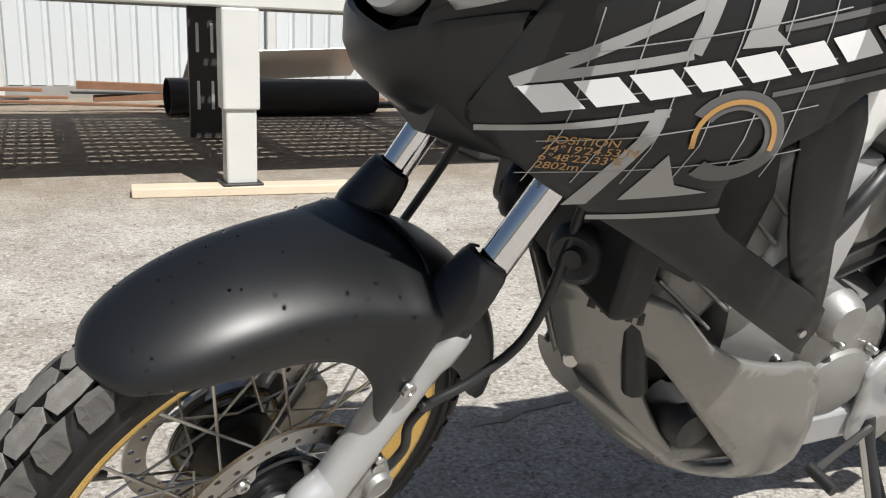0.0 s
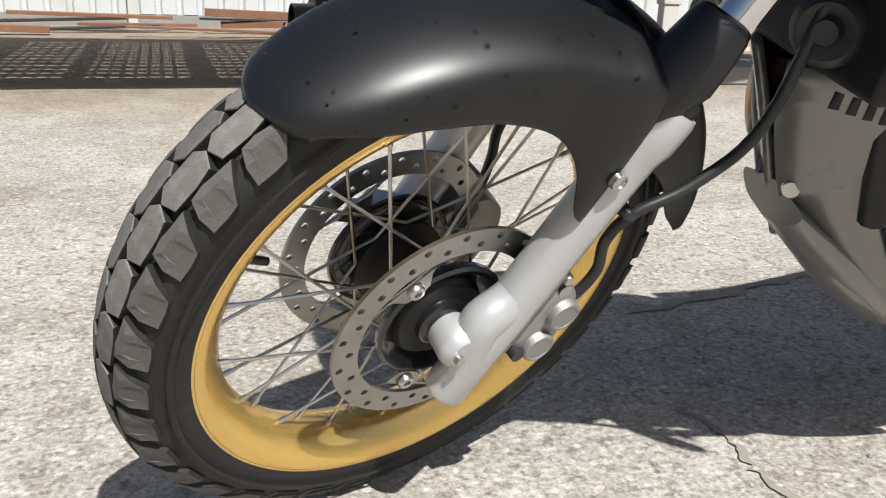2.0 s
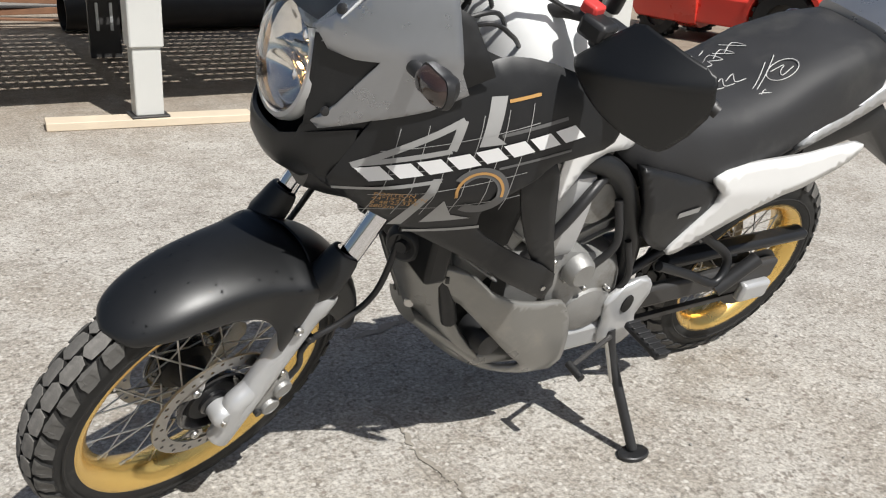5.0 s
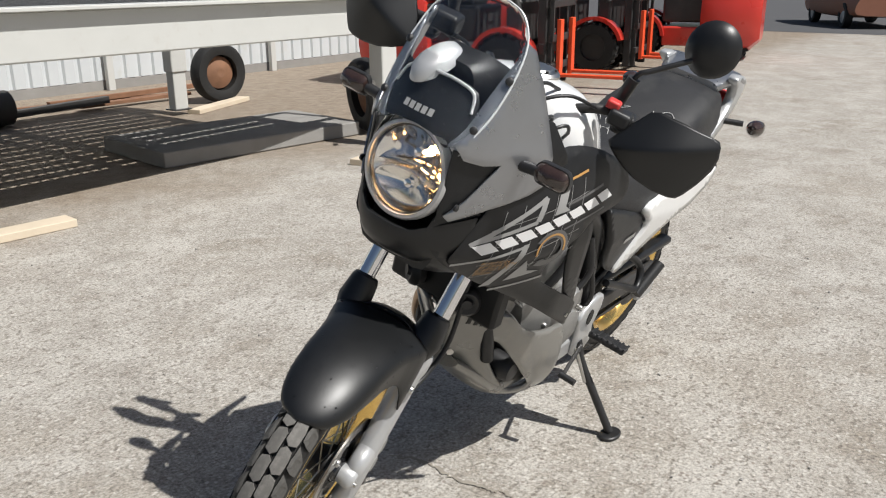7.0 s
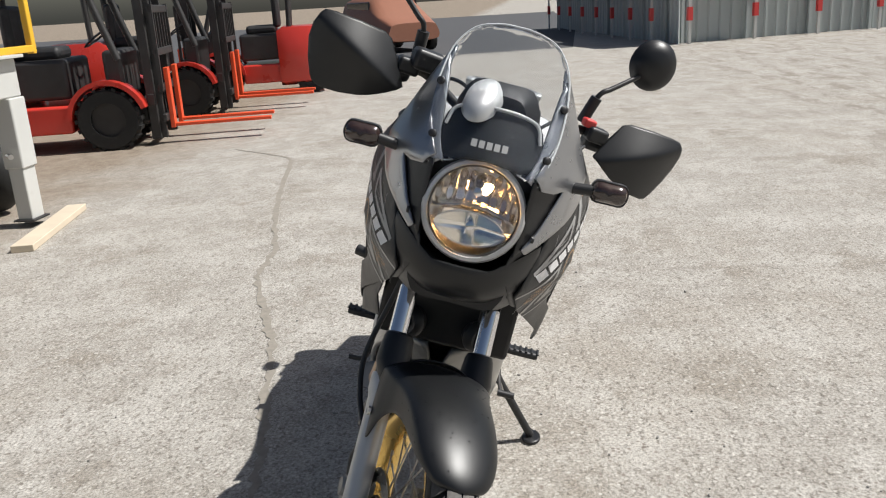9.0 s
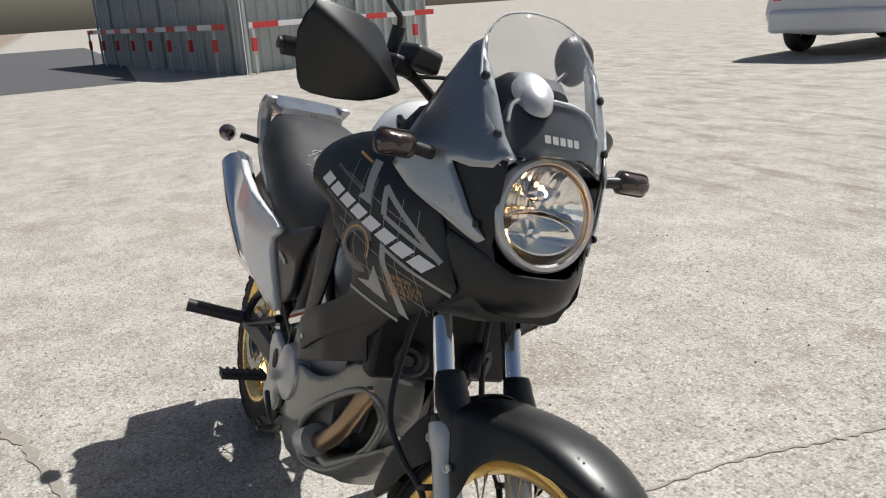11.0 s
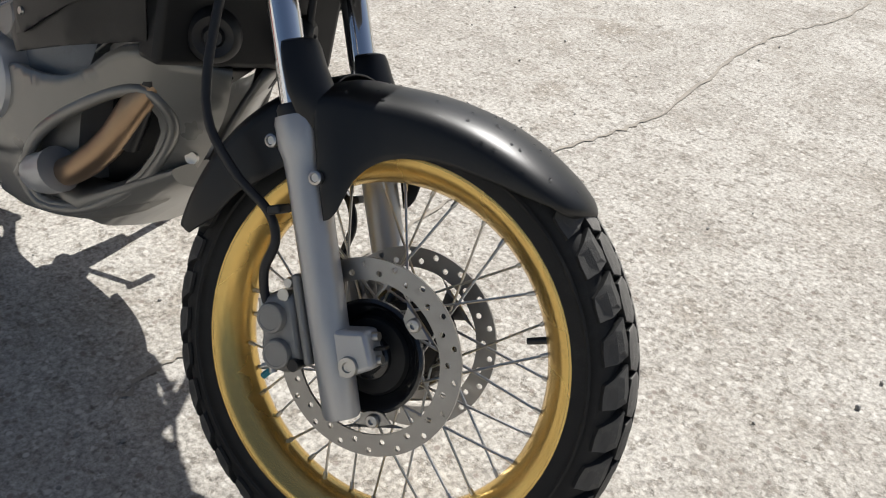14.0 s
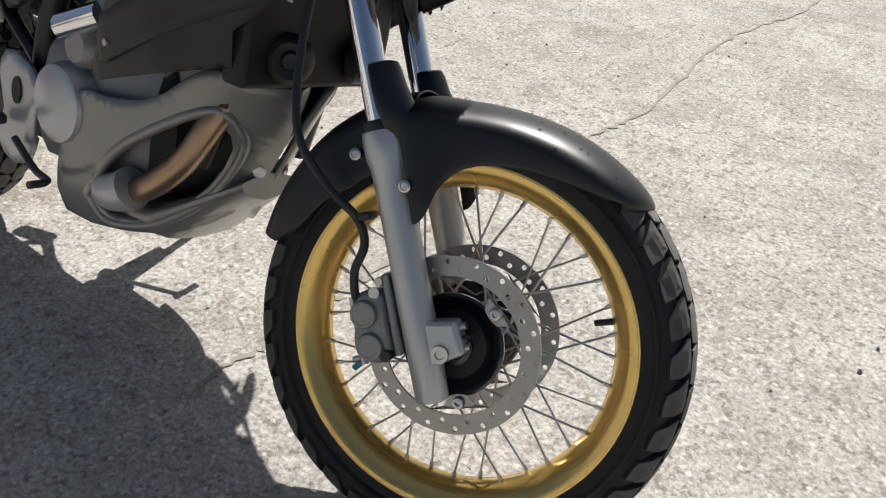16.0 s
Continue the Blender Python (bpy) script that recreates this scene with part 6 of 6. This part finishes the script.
HOLES = {1: [(-0.468, 0.522), (-0.500, 0.512), (-0.575, 0.435), (-0.655, 0.350), (-0.700, 0.305), (-0.68, 0.290), (-0.63, 0.294), (-0.57, 0.355), (-0.512, 0.436)],
         -1: [(-0.709, 0.331), (-0.647, 0.419), (-0.56, 0.490), (-0.488, 0.535), (-0.464, 0.525), (-0.462, 0.483), (-0.505, 0.399), (-0.56, 0.340), (-0.614, 0.306), (-0.68, 0.294)]}
for sy in (1, -1):
    cf = lambda u, v: Vector((u, sy * y_cowl(u, v), v))
    cw = put("belly_cowl", sheet(COWL, cf, 2, 0.025, [HOLES[sy]]), M["cowl"], bike, "grey painted belly cowl with exhaust opening", thick=0.012)
    # black sheet added behind the opening, in place of the shade inside
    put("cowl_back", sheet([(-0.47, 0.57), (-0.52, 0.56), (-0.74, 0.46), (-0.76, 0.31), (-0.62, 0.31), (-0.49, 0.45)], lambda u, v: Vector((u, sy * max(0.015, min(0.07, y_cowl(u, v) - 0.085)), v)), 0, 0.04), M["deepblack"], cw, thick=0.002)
    hc = Vector((sum(p[0] for p in HOLES[sy]) / len(HOLES[sy]), sum(p[1] for p in HOLES[sy]) / len(HOLES[sy])))
    rim_pts = [hc + (Vector(p) - hc) * 1.10 for p in HOLES[sy]]
    if sy == -1:
        put("opening_rim", tube([cf(p.x, p.y) + Vector((0, -sy * 0.004, 0)) for p in rim_pts + rim_pts[:1]], 0.010, 10, 5), M["cowl"], cw, "rolled rim of the opening")
    for k in range(5 if sy == 1 else 0):
        u0 = -0.405 - k * 0.011
        put("vent_slot", sheet([(u0, 0.592), (u0 - 0.006, 0.592), (u0 - 0.012, 0.572), (u0 - 0.006, 0.570)], lambda u, v: Vector((u, sy * (y_cowl(u, v) + 0.002), v)), 0, 0.03), M["deepblack"], cw, thick=0.003)
    put("cowl_bolt", lathe([(0, 0.002), (0.005, 0.003), (0.010, 0.004), (0.0115, -0.002)], Matrix.Translation((-0.447, sy * (y_cowl(-0.447, 0.446) + 0.002), 0.446)) @ Vector((0.6, sy * 0.8, 0)).to_track_quat('Z', 'Y').to_matrix().to_4x4(), 16), M["steel"], cw)
put("cowl_keel", loft([(-0.45, [(0, 0.44), (0.05, 0.43), (0.06, 0.42), (0.04, 0.40), (0, 0.39)]), (-0.60, [(0, 0.34), (0.10, 0.34), (0.13, 0.31), (0.08, 0.27), (0, 0.26)]), (-0.80, [(0, 0.32), (0.10, 0.32), (0.13, 0.28), (0.08, 0.235), (0, 0.23)])]), M["cowl"], bike)
put("exhaust_header", tube([(-0.465, -0.085, 0.58), (-0.482, -0.112, 0.525), (-0.512, -0.128, 0.458), (-0.562, -0.138, 0.402), (-0.62, -0.143, 0.362), (-0.70, -0.12, 0.335)], 0.0235, 14), M["exhaust"], bike, "heat tinted bronze exhaust pipe")

# ---- side stand ----
stn = put("side_stand", tube([(-0.945, 0.17, 0.36), (-0.95, 0.20, 0.30), (-0.96, 0.27, 0.215), (-0.972, 0.352, 0.118)], 0.0125, 12), M["hose"], bike, "black tubular side stand")
put("stand_foot", lathe([(0, 0.005), (0.03, 0.005), (0.033, 0.002), (0.033, -0.005), (0, -0.005)], pose(-0.975, 0.357, 0.111, LEAN, 0, 0) @ Matrix.Diagonal((1.3, 0.9, 1, 1)), 20), M["hose"], stn)
put("stand_spring", tube([(-0.935, 0.175, 0.34), (-0.945, 0.235, 0.245)], 0.006, 8, 1, False), M["steel"], stn)

# ---- chain, guard, sprocket ----
put("chain_upper", box((-1.27, 0.085, 0.36), (0.56, 0.014, 0.016)), M["darksteel"], bike, "oily drive chain")
put("chain_lower", box((-1.27, 0.085, 0.27), (0.56, 0.014, 0.016)), M["darksteel"], bike)
put("sprocket", lathe([(0, 0.003), (0.095, 0.003), (0.1, 0.0), (0.095, -0.003), (0, -0.003)], Matrix.Translation((-WB, 0.085, RR)) @ TURN_Y, 48), M["darksteel"], bike)
put("chain_guard", box((-1.40, 0.095, 0.475), (0.55, 0.05, 0.03), None), M["black"], bike, "black plastic chain guard", bev=0.012)
put("axle_adjuster", box((-WB + 0.03, 0.13, RR), (0.11, 0.03, 0.06)), M["silver"], bike, "silver axle adjuster block", bev=0.01)

# ---- handlebar, guards, mirrors ----
bar_z = 1.165
for sy in (1, -1):
    hb = put("handlebar", tube([(-0.43, sy * 0.02, 1.13), (-0.45, sy * 0.10, 1.15), (-0.47, sy * 0.19, 1.19), (-0.50, sy * 0.28, 1.185), (-0.54, sy * 0.44, 1.16)], 0.011, 12), M["darksteel"], bike, "dark steel handlebar", S)
    put("grip", tube([(-0.508, sy * 0.31, 1.18), (-0.54, sy * 0.43, 1.158)], 0.0175, 14, 1, False), M["hose"], hb, "black rubber grip", S)
    put("switch_box", box((-0.485, sy * 0.245, 1.18), (0.05, 0.05, 0.05)), M["hose"], hb, "", S, bev=0.012)
    put("lever", tube([(-0.45, sy * 0.24, 1.185), (-0.44, sy * 0.32, 1.175), (-0.47, sy * 0.42, 1.15)], 0.006, 8), M["steel"], hb, "", S)
    # guard: curved shield in front of the grip
    gu = [(-0.130, -0.020), (-0.115, 0.008), (-0.085, 0.055), (-0.055, 0.080), (0.062, 0.084), (0.094, 0.070), (0.102, 0.012), (0.074, -0.068), (0.045, -0.086), (-0.04, -0.070), (-0.10, -0.040)]

    def gfn(u, v, sy=sy):
        d = v - (0.024 + 0.42 * u)
        r = (u / 0.1) ** 2 * 0.024 + 0.24 * d + 0.50 * math.sqrt(d * d + 0.00006)
        return Vector((-0.400 - r - 0.02 * (u / 0.1), sy * (0.359 + 0.95 * u), 1.170 + 0.95 * v))
    gd = put("hand_guard", sheet(gu, gfn, 2, 0.008), M["fender"], hb, "large matte black hand guard with a crease", S, thick=0.006)
    mb, mc = S.inverted() @ Vector((-0.569, 0.201, 1.197)), S.inverted() @ Vector((-0.633, 0.334, 1.338))
    flip = Vector((1, sy, 1))
    stem = [mb, mb + Vector((0.01, 0.012, 0.055)), mb + Vector((0.005, 0.035, 0.075)), mc + Vector((0.006, -0.02, -0.03))]
    ms = put("mirror_stem", tube([p * flip for p in stem], 0.0062, 10), M["hose"], hb, "black mirror stem", S)
    put("mirror", lathe([(0, 0.026), (0.03, 0.021), (0.05, 0.010), (0.058, -0.005), (0.056, -0.012), (0, -0.012)], Matrix.Translation(mc * flip) @ Vector((0.95, sy * -0.1, 0.05)).to_track_quat('Z', 'Y').to_matrix().to_4x4() @ Matrix.Diagonal((1.0, 1.05, 1, 1)), 32), M["black"], hb, "round black mirror", S)
    put("boot", tube([mb * flip + Vector((0, 0, -0.02)), mb * flip + Vector((0.008, sy * 0.008, 0.045))], 0.014, 12, 1, False), M["hose"], hb, "", S)
put("reservoir", box((-0.44, -0.20, 1.22), (0.06, 0.07, 0.045)), M["hose"], bike, "black brake fluid reservoir", S, bev=0.01)
for k in range(5):
    yy = -0.12 + 0.06 * k
    put("control_cable", tube([(-0.46, yy * 1.5, 1.19), (-0.40, yy, 1.205), (-0.36, yy * 0.5, 1.16), (-0.36, yy * 0.3, 1.06)], 0.0042, 8), M["hose"], bike, "black control cable", S)
put("steering_head", lathe([(0, 0.55), (0.03, 0.55), (0.032, 0.80), (0.02, 0.82), (0, 0.82)], Matrix.Translation(fk(0, 0, -0.06)) @ Q, 20), M["deepblack"], bike)

put("header_flange", tube([(-0.612, -0.156, 0.372), (-0.638, -0.160, 0.356), (-0.668, -0.158, 0.346), (-0.695, -0.14, 0.338)], lambda t: 0.038 - 0.008 * t, 20, 4), M["silver"], bike, "bright steel exhaust clamp")
put("oil_filter", lathe([(0, 0.05), (0.03, 0.048), (0.036, 0.03), (0.036, -0.03)], Matrix.Translation((-0.60, 0.10, 0.385)) @ pose(0, 0, 0, -90, 0, 0), 24), M["hose"], bike, "black oil filter")
put("chrome_trim", tube([(-0.70, -0.175, 0.645), (-0.80, -0.185, 0.60)], 0.024, 12, 2, False), M["chrome"], bike, "chrome pipe cover")

for pts_, r_ in (([(-0.62, 0.14, 0.62), (-0.66, 0.165, 0.70), (-0.72, 0.16, 0.78), (-0.80, 0.12, 0.82)], 0.012), ([(-0.80, 0.16, 0.57), (-0.84, 0.17, 0.64), (-0.82, 0.15, 0.74)], 0.009), ([(-0.90, 0.15, 0.44), (-0.93, 0.165, 0.52), (-0.90, 0.15, 0.62)], 0.008),
                 ([(-0.62, -0.14, 0.62), (-0.66, -0.165, 0.70), (-0.72, -0.16, 0.78)], 0.012)):
    put("coolant_hose", tube(pts_, r_, 10), M["hose"], bike, "black coolant hose")
for k, (x_, y_, z_) in enumerate(((-0.70, 0.15, 0.60), (-0.74, 0.158, 0.55), (-0.80, 0.165, 0.52), (-0.88, 0.165, 0.50), (-0.70, 0.15, 0.50), (-0.79, 0.168, 0.385), (-0.91, 0.165, 0.385))):
    put("engine_bolt", lathe([(0, 0.006), (0.005, 0.006), (0.007, 0.003), (0.007, -0.01)], Matrix.Translation((x_, y_, z_)) @ pose(0, 0, 0, -90, 0, 0), 10), M["steel"], bike)
put("horn", lathe([(0.0, 0.012), (0.012, 0.014), (0.016, 0.006), (0.028, 0.010), (0.036, 0.004), (0.040, -0.01), (0.03, -0.03), (0, -0.03)], Matrix.Translation((-0.36, -0.085, 0.66)) @ Vector((0.8, -0.6, 0)).to_track_quat('Z', 'Y').to_matrix().to_4x4(), 28), M["hose"], bike, "round black horn")
put("horn", lathe([(0.0, 0.012), (0.012, 0.014), (0.016, 0.006), (0.028, 0.010), (0.036, 0.004), (0.040, -0.01), (0.03, -0.03), (0, -0.03)], Matrix.Translation((-0.36, 0.085, 0.66)) @ Vector((0.8, 0.6, 0)).to_track_quat('Z', 'Y').to_matrix().to_4x4(), 28), M["hose"], bike, "round black horn")

# cockpit clutter between screen and tank
crnd = random.Random(31)
for k in range(9):
    y0 = -0.17 + k * 0.042
    put("control_cable", tube([(-0.29, y0 * 0.8, 1.10), (-0.34, y0 + crnd.uniform(-.03, .03), 1.12 + crnd.uniform(0, .04)), (-0.40, y0 * 1.1, 1.13 + crnd.uniform(-.02, .03)), (-0.45, y0 * 0.9, 1.09)], crnd.choice((0.004, 0.005, 0.007)), 8), M["hose"], bike, "black control cable")
put("cockpit_tray", box((-0.36, 0, 1.055), (0.16, 0.34, 0.03)), M["deepblack"], bike, bev=0.01)
put("key_switch", lathe([(0, 0.02), (0.018, 0.02), (0.022, 0.012), (0.024, -0.03)], pose(-0.41, 0, 1.165, 0, -20, 0), 20), M["hose"], bike)
for sy in (1, -1):
    put("bar_clamp", box((-0.435, sy * 0.05, 1.15), (0.04, 0.035, 0.05)), M["darksteel"], bike, "dark bar clamp", S, bev=0.008)
    put("lever_perch", box((-0.455, sy * 0.235, 1.195), (0.045, 0.05, 0.035)), M["hose"], bike, "", S, bev=0.008)
put("kill_switch", box((-0.46, 0.21, 1.215), (0.03, 0.03, 0.02)), M["redstripe"], bike, "", S, bev=0.005)

# ---------------- loose grit on the concrete ----------------
grit = bmesh.new()
grnd = random.Random(77)
for k in range(420):
    gx, gy = grnd.uniform(-3.2, 2.0), grnd.uniform(-2.8, 2.6)
    gr = 0.0016 + 0.0045 * grnd.random() ** 3
    gm = pose(gx, gy, gr * 0.45, grnd.uniform(0, 360), grnd.uniform(0, 360), grnd.uniform(0, 360)) @ Matrix.Diagonal((gr * grnd.uniform(0.8, 1.5), gr, gr * grnd.uniform(0.6, 0.9), 1))
    bmesh.ops.create_icosphere(grit, subdivisions=1, radius=1.0, matrix=gm)
tagged(link_bm("loose_grit", grit, M["slab"], False), "small grey stones and crumbs scattered on the concrete", "gravel", kind="stuff")
